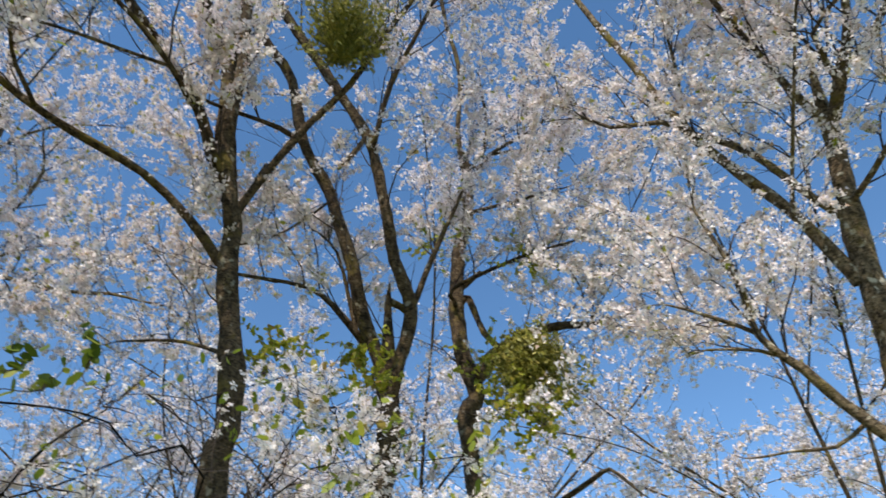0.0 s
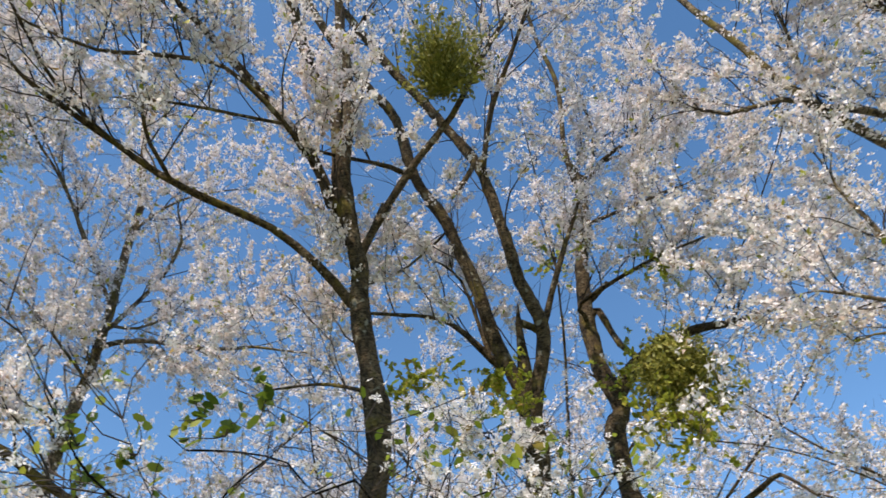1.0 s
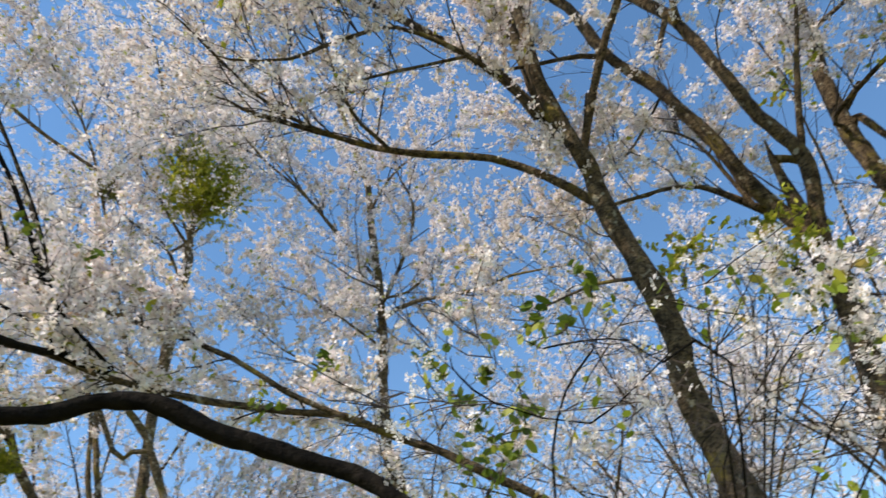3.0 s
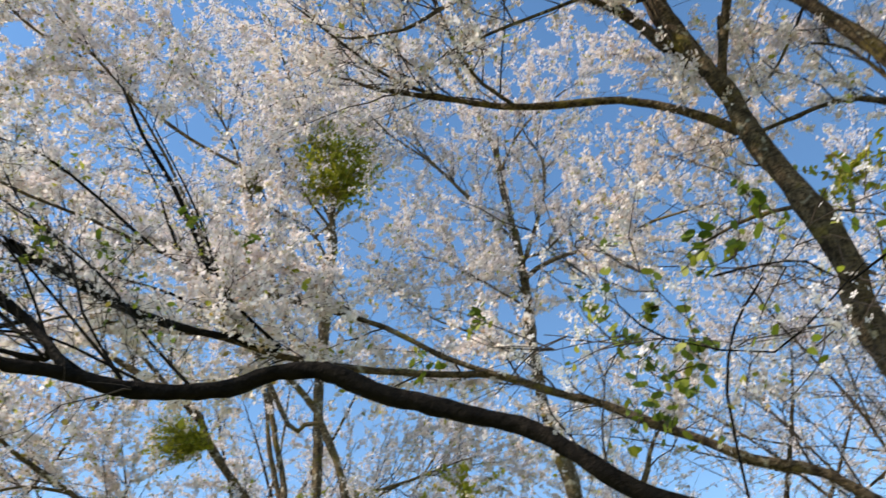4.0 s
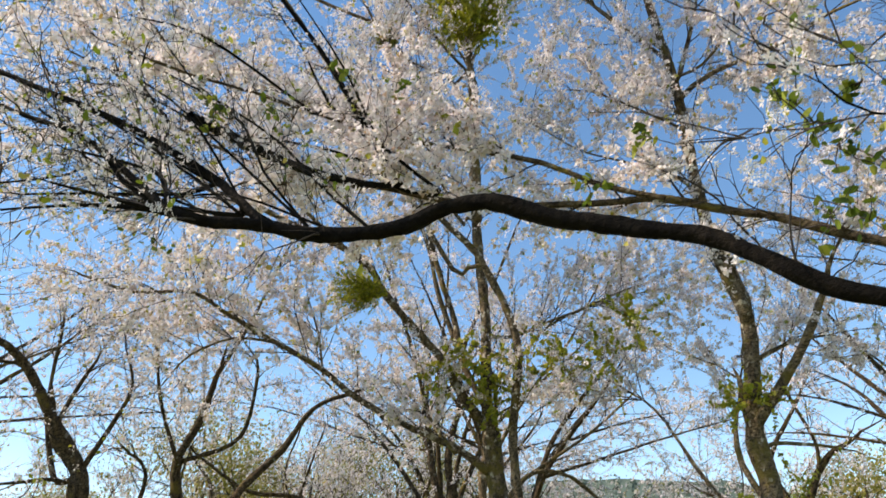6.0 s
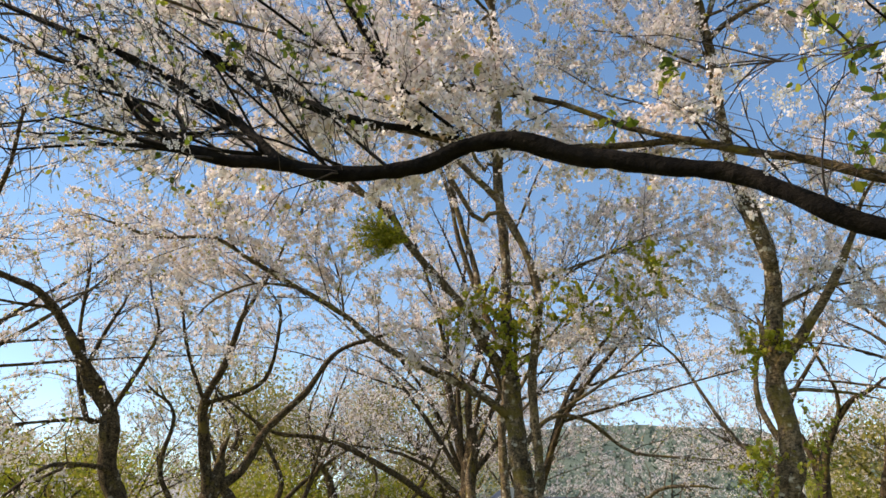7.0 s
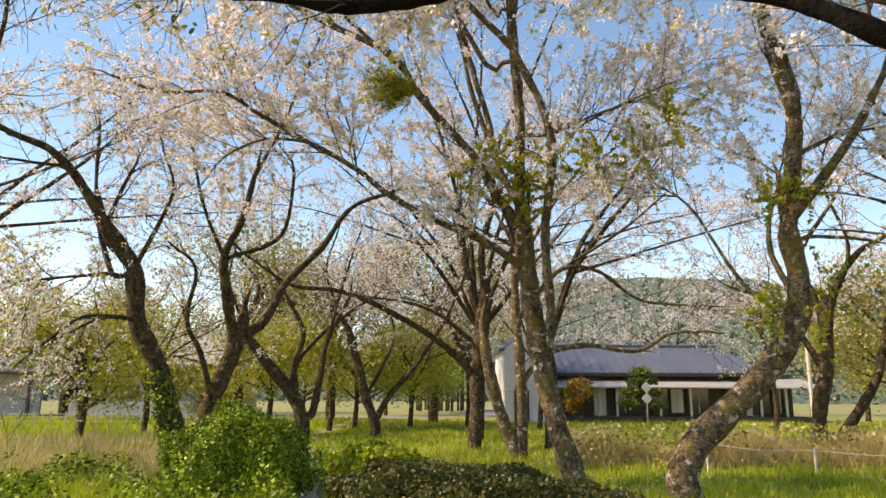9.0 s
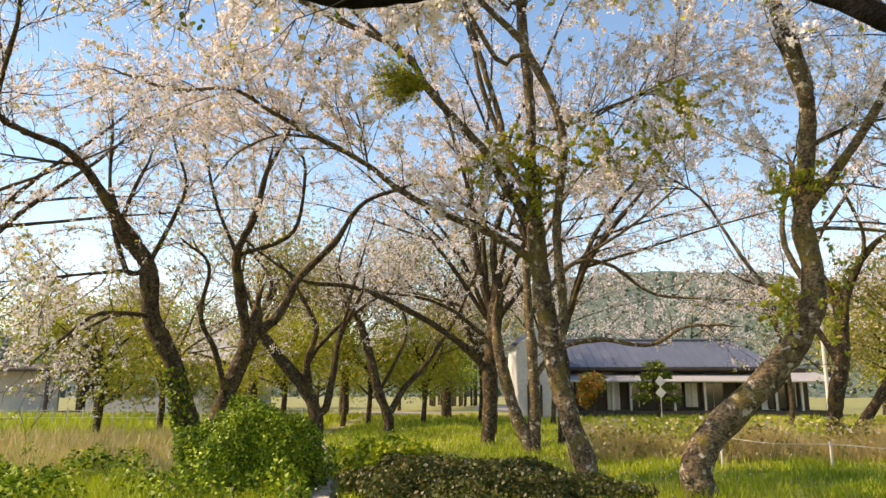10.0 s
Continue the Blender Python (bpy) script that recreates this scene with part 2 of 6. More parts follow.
tagged(mesh_object("ground", gv, gf, EARTH, None, True), "grassy meadow ground under the cherry trees", "ground", kind="structure")

# ---- cherry trees ----
GROWN = []


def cherry(name, label, base):
    e = thing(name, label, "tree", base, "cherry trees of the grove")
    GROWN.append((e, []))
    return e


def limb(tree, name, pts):
    rng = np.random.default_rng(len(GROWN) * 100 + len(GROWN[-1][1]))
    near = pts[0][3] > 0.07
    if name == "limb" and GROWN[-1][1]:
        old = np.vstack([q for _, q in GROWN[-1][1]])
        gap = np.linalg.norm(old[:, :3] - np.array(pts[0][:3]), axis=1) + 0.6 * np.maximum(0, old[:, 2] - pts[0][2])
        k = int(gap.argmin())
        if gap[k] > old[k, 3] + 0.03:
            root = tuple(old[k, :3])
            half = tuple((p + q) / 2 + d for p, q, d in zip(root, pts[0], (0, 0, -0.05 * gap[k])))
            pts = [(*root, pts[0][3] * 1.05), (*half, pts[0][3] * 1.02)] + list(pts)
    rugged = near and "moss and" in tree["label"]
    line = smooth_line(pts, 0.06 if rugged else 0.14 if near else 0.26)
    wob = np.cumsum(rng.standard_normal((len(line), 3)), 0)
    wob -= np.linspace(0, 1, len(line))[:, None] * wob[-1]
    line[:, :3] += wob * (0.0012 if "moss and" in tree["label"] else 0.005)
    line[:, 3] *= 1 + 0.08 * np.sin(np.arange(len(line)) * 0.9 + rng.uniform(0, 6)) * rng.uniform(0.3, 1, len(line))
    if name == "sprig":
        line[:, 3] *= 0.5
    if name == "stub":
        line = np.vstack([line, line[-1:] + [0, 0, 0, -line[-1, 3]]])
    else:
        way = unit(line[-1, :3] - line[-2, :3])
        reach = min(1.3, 28 * line[-1, 3])
        for k in range(5):
            tip = line[-1].copy()
            way = unit(way + 0.16 * rng.standard_normal(3))
            tip[:3] += way * reach / 5
            tip[3] = line[-1, 3] * (0.72 if k < 4 else 0.2)
            line = np.vstack([line, tip])
    line[:, 3] *= 1 + (0.1 * np.maximum(0, np.sin(np.arange(len(line)) * 0.37 + rng.uniform(0, 6))) ** 6 if near else 0)
    v, f = tubes(line[None], 14 if near else 6 if pts[0][3] > 0.03 else 5, 0.1 if rugged else 0.055 if near else 0.05, rng)
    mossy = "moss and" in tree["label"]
    mesh_object("trunk" if name == "trunk" else "limb_stub" if name == "stub" else "limb", v, f, BARK_MOSSY_SHADED if mossy else BARK_PALE if "lichen" in tree["label"] or "many-stemmed" in tree["label"] or "twin-stemmed" in tree["label"] else BARK, tree, True, tree.location)
    GROWN[-1][1].append((name, line))


def sprout(starts, ways, lengths, r0, k, bend, lift, rng):
    """Many thin shoots at once: lines of k points that wander and rise."""
    c = len(starts)
    line = np.zeros((c, k, 4))
    line[:, 0, :3] = starts
    way = unit(ways)
    for i in range(1, k):
        way = unit(way + bend * rng.standard_normal((c, 3)) + np.array([0, 0, lift]))
        line[:, i, :3] = line[:, i - 1, :3] + way * (lengths / (k - 1))[:, None]
    line[:, :, 3] = r0[:, None] * np.linspace(1, 0.3, k)
    return line


def dress(tree, seed, amount=1.0, low=4.0, near=False, far=False, green=0.1, reach=1.0, gaps=-0.3, rise=0.45, ramp_up=2.5, petal=0.021, bare_gap=0.3, more=1.0):
    """Boughs, shoots, blossom and young leaves along the limbs of a tree; the inside of the crown stays bare."""
    rng = np.random.default_rng(seed)
    foot = np.array(tree.location)
    start, way, rad, run, free = [], [], [], [], []
    for name, line in GROWN[-1][1]:
        if name == "stub":
            continue
        p = line[:, :3]
        seg = np.linalg.norm(np.diff(p, axis=0), axis=1)
        count = int(more * seg.sum() * (5 if name == "sprig" else 2.4 if near else 1.8 if far else 3.0)) + 4
        at = rng.uniform(0.1, 1.0, count) ** 0.8 * seg.sum()
        idx = np.clip(np.searchsorted(np.cumsum(seg), at), 0, len(p) - 2)
        keep = (p[idx, 2] > low) | (name == "low_limb")
        keep &= ~((line[idx, 3] > (0.035 if near else 0.045)) & (rng.uniform(size=count) < 0.85))
        idx = idx[keep]
        tan = unit(p[idx + 1] - p[idx])
        side = unit(np.cross(tan, rng.standard_normal((len(idx), 3))))
        out = (p[idx] - foot) * [1, 1, 0]
        out = out / (np.linalg.norm(out, axis=1, keepdims=True) + 0.5)
        start.append(p[idx])
        free.append(np.full(len(idx), name == "low_limb"))
        way.append(tan * rng.uniform(0.3, 1.2, (len(idx), 1)) + 0.9 * side + 0.25 * out + np.array([0, 0, rise]))
        rad.append(np.clip(line[idx, 3] * 0.4, 0.0022 if near else 0.005, 0.006 if near else 0.013))
        run.append(rng.uniform(0.5, 1.0, len(idx)) * (0.4 if name == "sprig" else 0.6 if near else 2.2) * reach)
    start, way, rad, run, free = np.vstack(start), np.vstack(way), np.concatenate(rad), np.concatenate(run), np.concatenate(free)
    run = np.where(free, run * 0.5, run)
    first = sprout(start, way, run, rad, 8, 0.2, -0.01, rng)
    per = 6 if near else 8 if far else 10
    pick = np.repeat(np.arange(len(first)), per)
    u = rng.integers(1, 8, len(pick))
    s2 = first[pick, u, :3]
    t2 = unit(first[pick, u, :3] - first[pick, u - 1, :3])
    w2 = t2 * 0.9 + 0.8 * unit(rng.standard_normal((len(pick), 3)))
    second = sprout(s2, w2, rng.uniform(0.25, 1.0, len(pick)) * (0.4 if near else 0.85), np.full(len(pick), 0.003 if near else 0.0065 if far else 0.0042), 4 if near else 3, 0.22, 0.0, rng)
    v1, f1 = tubes(first, 4, 0.05, rng)
    v2, f2 = tubes(second, 3, 0.0, rng)
    tagged(mesh_object("fine_twig_growth", np.vstack([v1, v2]), np.vstack([f1, f2 + len(v1)]), TWIG, tree, True, tree.location), kind="stuff")
    per2 = (14 if near else 8.5 if far else 13.5) * amount
    pts, loose = [], []
    for lines, each, begin, own in ((second, per2, 0.15, free[pick]), (first, per2 * 1.5, 0.35, free)):
        i = np.repeat(np.arange(len(lines)), max(1, int(each)))
        t = rng.uniform(begin, 1, len(i)) * (lines.shape[1] - 1.001)
        a = t.astype(int)
        pts.append(lines[i, a, :3] + (lines[i, a + 1, :3] - lines[i, a, :3]) * (t - a)[:, None])
        loose.append(own[i])
    pts, loose = np.vstack(pts), np.concatenate(loose)
    pts = pts[(swarm(pts, rng) + 0.4 * rng.standard_normal(len(pts)) > gaps) & (loose | (pts[:, 2] > low * 0.85 + ramp_up * rng.uniform(-0.3, 1, len(pts))))]
    pts = pts[np.linalg.norm(pts - [0.05, -0.2, 1.7], axis=1) > 1.4]
    bare = np.vstack([line[::3, :3][line[::3, 3] > (0.012 if near else 0.036)] for _, line in GROWN[-1][1]])
    if len(bare):
        clear = np.full(len(pts), 9.0)
        for q in bare:
            clear = np.minimum(clear, np.linalg.norm(pts - q, axis=1))
        pts = pts[clear > (0.1 if near else bare_gap)]
    flw = np.repeat(pts, 4 if far else 6, 0)
    if near:
        spray = np.vstack([line[line[:, 2] > 2.9, :3] for name, line in GROWN[-1][1] if name == "sprig"])
        close = np.array([np.linalg.norm(spray - q, axis=1).min() for q in pts]) < 0.22
        heads = pts[close]
        heads = heads[rng.permutation(len(heads))[:170]]
        pts = pts[(rng.uniform(size=len(pts)) < 0.42) & ~close & (pts[:, 0] < 2.6)]
        flw = np.repeat(pts, 7, 0)
        flw = flw + rng.normal(0, 0.027, flw.shape)
        v, f = flowers(flw, 0.0155, rng)
        ball = np.repeat(heads, 13, 0)
        ball = ball + unit(rng.standard_normal(ball.shape)) * rng.uniform(0.02, 0.085, (len(ball), 1))
        v2, f2 = flowers(ball, 0.0225, rng)
        v, f = np.vstack([v, v2]), np.vstack([f, f2 + len(v)])
    else:
        flw = flw + rng.normal(0, 0.036 if far else 0.028, flw.shape)
        v, f = scatter(flw, petal * (1.2 if far else 1.08), 3, rng, None, 1.25)
    tagged(mesh_object("blossom", v, f, PETAL_NEAR if near else PETAL, tree, False, tree.location), kind="stuff")
    lv = pts[rng.uniform(size=len(pts)) < green * np.where(pts[:, 2] > 4.8, 0.4, 1.0)]
    lv = np.repeat(lv, 3, 0) if near else lv
    lv = lv + rng.normal(0, 0.035, lv.shape)
    v, f = scatter(lv, 0.011 if near else 0.027 if far else 0.026, 6 if near else 4, rng, None, 1.8)
    if near:
        fresh = np.repeat(heads[::3], 4, 0)
        fresh = fresh + rng.normal(0, 0.07, fresh.shape)
        v2, f2 = scatter(fresh, 0.02, 6, rng, None, 1.9)
        v, f = np.vstack([v, v2]), np.vstack([f, f2 + len(v)])
    tagged(mesh_object("young_foliage", v, f, YOUNG_SHADED if near else YOUNG, tree, False, tree.location), kind="stuff")


def tuft(tree, at, size, leaf):
    """A spray of fresh leaves on short shoots, sprouting from a limb."""
    rng = np.random.default_rng(int(abs(at[0]) * 1000 + at[2] * 77))
    c = np.array(at)
    k, each = (5, 4) if size < 0.2 else (14, 22)
    leaf = leaf if size < 0.2 else leaf * 0.7
    shoots = sprout(np.repeat(c[None], k, 0), rng.standard_normal((k, 3)) + [0, 0, 0.2], rng.uniform(0.6, 1.4, k) * size * (1.0 if size < 0.2 else 1.5), np.full(k, 0.0025 if size < 0.2 else 0.004), 5, 0.25, 0.0, rng)
    v, f = tubes(shoots, 4, 0.0, rng)
    ob = mesh_object("leaf_tuft", v, f, TWIG, tree, True, tree.location)
    i = np.repeat(np.arange(k), each)
    t = rng.uniform(0.8, 3.99, len(i))
    a = t.astype(int)
    p = shoots[i, a, :3] + (shoots[i, a + 1, :3] - shoots[i, a, :3]) * (t - a)[:, None] + rng.normal(0, leaf * 0.8, (len(i), 3))
    v, f = scatter(p, leaf, 6, rng, (0, 0, 0.3), 2.0)
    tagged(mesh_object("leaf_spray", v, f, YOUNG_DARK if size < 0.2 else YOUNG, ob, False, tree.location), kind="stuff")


def grove_cherry(x, y, height, seed, label, amount=0.6, low=3.0, green=0.12, petal=0.03, lean=0.0, wide=1.0, slim=1.0):
    """A tree of the grove's back rows, with forked limbs that spread as they rise."""
    rng = np.random.default_rng(seed)
    tree = cherry("cherry_tree", label, (x, y, 0.0))
    fork = height * rng.uniform(0.22, 0.3)
    r = 0.017 * height * slim
    limb(tree, "trunk", [(x, y, -0.2, r * 1.2), (x + 0.1 + lean * 0.4, y, fork * 0.5, r), (x + lean, y + 0.1, fork, r * 0.85)])
    for i in range(7):
        a = i * 0.9 + rng.uniform(-0.3, 0.3)
        s = rng.uniform(0.2, 0.42) * height * wide
        top = height * rng.uniform(0.6, 0.95)
        c, d = math.cos(a) * s, math.sin(a) * s
        bend = rng.uniform(-0.4, 0.4)
        limb(tree, "limb", [(x + lean, y + 0.1, fork * 0.9, r * 0.6), (x + lean + c * 0.3 + bend, y + d * 0.3, fork + (top - fork) * 0.4, r * 0.42), (x + lean + c * 0.7, y + d * 0.7 + bend, fork + (top - fork) * 0.75, r * 0.25), (x + lean + c, y + d, top, 0.012)])
        limb(tree, "limb", [(x + lean + c * 0.3 + bend, y + d * 0.3, fork + (top - fork) * 0.4, r * 0.3), (x + lean + c * 0.9 - d * 0.3, y + d * 0.9 + c * 0.3, fork + (top - fork) * 0.55, r * 0.15), (x + lean + c * 1.35 - d * 0.4, y + d * 1.35 + c * 0.4, fork + (top - fork) * 0.6, 0.01)])
    dress(tree, seed, amount, low, far=True, green=green, petal=petal, gaps=-0.25)


tree = cherry('cherry_tree', 'tall slender blossoming cherry with a bare dark trunk', (6.20, 3.60, 0.0))
limb(tree, 'trunk', [(5.9, 3.3, -0.2, 0.19), (5.8, 3.4, 1.6, 0.15), (5.3, 3.76, 4.98, 0.141), (5.21, 3.63, 5.65, 0.132), (5.03, 3.62, 6.45, 0.123), (4.8, 3.67, 7.38, 0.116), (4.63, 3.63, 8.11, 0.106)])
limb(tree, 'limb', [(4.62, 3.64, 8.01, 0.099), (4.34, 3.65, 8.8, 0.096), (4.12, 3.6, 9.64, 0.093), (3.98, 3.45, 10.28, 0.088), (3.76, 3.39, 11.16, 0.084)])
limb(tree, 'limb', [(4.41, 3.84, 8.81, 0.092), (4, 3.68, 10.38, 0.088), (3.66, 3.45, 11.57, 0.079), (3.26, 3.27, 12.56, 0.067)])
limb(tree, 'limb', [(4.05, 3.77, 10.6, 0.09), (3.35, 3.79, 11.29, 0.08), (2.8, 3.65, 11.8, 0.069), (2.32, 3.43, 12.14, 0.056)])
limb(tree, 'limb', [(4.34, 3.9, 9.07, 0.081), (3.77, 3.94, 9.77, 0.074), (3.25, 3.88, 9.67, 0.062), (2.6, 3.87, 9.78, 0.052), (1.98, 3.78, 9.7, 0.042), (1.41, 3.6, 9.35, 0.031)])
limb(tree, 'limb', [(4.63, 3.61, 8.22, 0.063), (4.62, 3.19, 8.9, 0.058), (4.61, 2.74, 9.5, 0.052), (4.63, 2.19, 10.05, 0.046), (4.6, 1.66, 10.9, 0.041), (4.53, 1.08, 11.68, 0.035)])
limb(tree, 'stub', [(4.69, 3.54, 8.54, 0.032), (4.7, 3.45, 8.88, 0.028), (4.71, 3.37, 9.11, 0.023)])
limb(tree, 'limb', [(4.74, 3.79, 7.55, 0.06), (4.32, 4.02, 8.01, 0.056), (3.77, 4.31, 8.36, 0.051), (2.81, 4.75, 8.46, 0.046), (2.19, 4.88, 8.47, 0.039), (1.69, 4.91, 8.44, 0.033), (1.01, 4.92, 8.37, 0.027)])
limb(tree, 'limb', [(2.54, 4.66, 8.28, 0.03), (2.11, 4.49, 8.31, 0.025), (1.77, 4.25, 8.38, 0.02), (1.38, 4.03, 9.13, 0.015)])
limb(tree, 'limb', [(2.09, 4.83, 8.39, 0.028), (1.23, 4.78, 8.39, 0.022), (0.63, 4.58, 8.48, 0.017), (0.01, 4.31, 8.6, 0.012)])
limb(tree, 'limb', [(2.97, 3.49, 8.96, 0.034), (2.24, 3.78, 9.42, 0.03), (1.61, 3.9, 8.85, 0.024), (1.06, 3.92, 8.12, 0.018), (0.51, 3.87, 7.68, 0.013)])
limb(tree, 'limb', [(2.95, 3.51, 8.91, 0.024), (2.25, 3.81, 8.54, 0.018), (1.54, 3.98, 8.02, 0.011)])
limb(tree, 'limb', [(4.94, 3.72, 6.43, 0.025), (4.99, 4.46, 6.87, 0.02), (4.99, 5.21, 7.11, 0.013)])
limb(tree, 'low_limb', [(5.85, 3.35, 2.2, 0.11), (4.68, 3.96, 3.68, 0.046), (4.38, 4.19, 3.96, 0.045), (4.11, 4.37, 4.07, 0.043), (3.83, 4.53, 4.25, 0.041), (3.49, 4.72, 4.45, 0.039), (3.04, 4.94, 4.72, 0.038), (2.65, 5.09, 4.88, 0.036), (2.28, 5.19, 5.03, 0.035), (1.78, 5.32, 5.05, 0.032), (1.26, 5.4, 5.04, 0.03), (0.75, 5.43, 5.06, 0.028), (0.23, 5.41, 5.09, 0.026), (-0.18, 5.36, 5.16, 0.025), (-0.74, 5.25, 5.07, 0.022), (-1.13, 5.12, 4.98, 0.02)])
limb(tree, 'low_limb', [(2.24, 4.99, 4.88, 0.028), (1.77, 5.24, 5.16, 0.027), (1.29, 5.44, 5.52, 0.026), (0.76, 5.6, 5.73, 0.024), (0.2, 5.71, 5.89, 0.023), (-0.43, 5.76, 6.09, 0.021), (-1.06, 5.74, 6.26, 0.02), (-1.52, 5.71, 6.42, 0.018), (-2.16, 5.57, 6.51, 0.016), (-2.76, 5.38, 6.61, 0.014)])
dress(tree, seed=11, rise=0.85, bare_gap=0.55, amount=0.85, petal=0.021, low=6.0, gaps=-0.2)

tree = cherry('cherry_tree', 'blossoming cherry forked low into two mottled stems', (9.00, 4.20, 0.0))
limb(tree, 'trunk', [(7.6, 3.7, -0.2, 0.21), (7.5, 3.75, 1.8, 0.15), (7.16, 2.84, 6.01, 0.144), (7.07, 2.79, 6.54, 0.144), (6.98, 2.75, 7.05, 0.143)])
limb(tree, 'limb', [(6.97, 2.78, 7.13, 0.098), (6.58, 2.89, 7.75, 0.092), (6.21, 2.94, 8.61, 0.088), (5.78, 3.08, 9.6, 0.084), (5.31, 3.24, 10.15, 0.078), (4.86, 3.34, 11.32, 0.074), (4.26, 3.57, 11.9, 0.067), (3.41, 3.91, 13.03, 0.062)])
limb(tree, 'limb', [(6.97, 2.76, 6.64, 0.095), (6.82, 2.53, 7.11, 0.09), (6.68, 2.28, 7.8, 0.086), (6.39, 2.36, 8.42, 0.082), (6.13, 2.36, 9.08, 0.078), (5.82, 2.47, 10.38, 0.078), (5.39, 2.76, 11.24, 0.075), (4.8, 3.21, 12.31, 0.072), (4.22, 3.51, 13.11, 0.067), (3.66, 3.71, 13.68, 0.06)])
limb(tree, 'limb', [(7.11, 2.45, 8.19, 0.049), (7.09, 2.09, 9.05, 0.04), (7.1, 1.58, 10.1, 0.031)])
limb(tree, 'limb', [(5.72, 2.36, 10.33, 0.049), (5.46, 1.98, 11.18, 0.043), (5.23, 1.49, 11.7, 0.036), (4.99, 0.96, 12.37, 0.029)])
limb(tree, 'stub', [(5.67, 2.47, 10.35, 0.041), (5.56, 2.57, 9.97, 0.036), (5.4, 2.74, 9.48, 0.031)])
limb(tree, 'limb', [(6.85, 3.03, 7.62, 0.054), (6.43, 3.3, 8.04, 0.043), (6.03, 3.49, 8.11, 0.031), (5.36, 3.99, 7.98, 0.02)])
limb(tree, 'limb', [(5.39, 3.3, 10.28, 0.049), (4.93, 3.47, 10.25, 0.04), (4.35, 3.71, 9.99, 0.03), (3.89, 3.78, 9.65, 0.021)])
limb(tree, 'limb', [(6.08, 3.17, 9.81, 0.023), (5.76, 3.47, 9.12, 0.018), (5.41, 3.77, 8.56, 0.014), (5.05, 4.04, 8.22, 0.01)])
limb(tree, 'limb', [(6.68, 3.06, 7.68, 0.034), (6.57, 3.14, 8.29, 0.028), (6.42, 3.28, 9, 0.022), (6.23, 3.46, 9.29, 0.015)])
dress(tree, seed=12, rise=0.85, bare_gap=0.55, amount=1, petal=0.021, low=6.5, gaps=-0.2)
tuft(tree, (5.5, 3.5, 6.75), 0.35, 0.03)
tuft(tree, (6.4, 2.8, 7.15), 0.3, 0.03)
tuft(tree, (6.42, 2.75, 6.65), 0.3, 0.03)

tree = cherry('cherry_tree', 'mossy blossoming cherry with a crooked broken side limb', (9.50, 2.50, 0.0))
limb(tree, 'trunk', [(9.6, 2, -0.2, 0.19), (9.6, 2, 1.6, 0.15), (9.13, 2.46, 6.92, 0.137), (9.11, 2.29, 7.97, 0.134), (9, 2.42, 8.69, 0.129), (8.93, 2.43, 9.71, 0.125), (8.91, 2.26, 10.81, 0.122), (8.91, 2.03, 11.72, 0.117), (8.86, 1.95, 12.44, 0.109)])
limb(tree, 'limb', [(8.86, 1.95, 12.44, 0.065), (8.46, 1.91, 13.43, 0.058), (8.13, 1.61, 15.3, 0.053), (7.7, 1.66, 16.73, 0.047), (7.29, 1.62, 18.03, 0.038)])
limb(tree, 'limb', [(8.86, 1.95, 12.44, 0.06), (8.59, 1.37, 12.77, 0.048), (8.31, 0.7, 12.61, 0.035), (7.96, 0.18, 12.35, 0.023)])
limb(tree, 'limb', [(8.59, 1.37, 12.77, 0.04), (8.58, 0.92, 12.66, 0.029), (8.56, 0.24, 12.25, 0.019)])
limb(tree, 'limb', [(8.93, 1.68, 12.94, 0.041), (8.7, 1.33, 13.83, 0.032), (8.41, 1.27, 14.67, 0.022)])
limb(tree, 'stub', [(8.96, 2.33, 10, 0.057), (8.98, 2.1, 10.14, 0.051), (8.98, 1.92, 10.24, 0.044)])
limb(tree, 'limb', [(9.09, 2.25, 8.14, 0.12), (9.03, 1.8, 8.53, 0.102), (8.98, 1.21, 8.65, 0.082), (8.88, 0.75, 8.56, 0.062), (8.75, 0.29, 8.32, 0.042)])
limb(tree, 'limb', [(9, 2.19, 9.76, 0.061), (8.96, 1.97, 8.9, 0.053), (8.93, 1.69, 8.42, 0.048)])
limb(tree, 'limb', [(8.69, 0.72, 5.95, 0.034), (8.22, 0.43, 5.81, 0.023), (7.75, 0.13, 5.26, 0.012)])
limb(tree, 'limb', [(8.41, 1.89, 11.1, 0.041), (8.1, 0.93, 10.71, 0.028), (7.67, 0.2, 10.18, 0.016)])
limb(tree, 'limb', [(8.5, 2.3, 9.62, 0.038), (8.08, 1.04, 9.44, 0.026), (7.48, 0.13, 8.84, 0.015)])
dress(tree, seed=13, rise=0.85, bare_gap=0.55, amount=1.05, petal=0.021, low=7.0, gaps=-0.2)
tuft(tree, (8.48, 1.83, 8.14), 0.4, 0.03)
tuft(tree, (7.61, 1.19, 6.47), 0.5, 0.03)
tuft(tree, (7.65, 1, 6.27), 0.5, 0.03)
tuft(tree, (7.66, 1.43, 6.71), 0.4, 0.03)
tuft(tree, (8.28, 2.48, 10.54), 0.4, 0.03)
tuft(tree, (8.07, 0.9, 9.39), 0.4, 0.03)

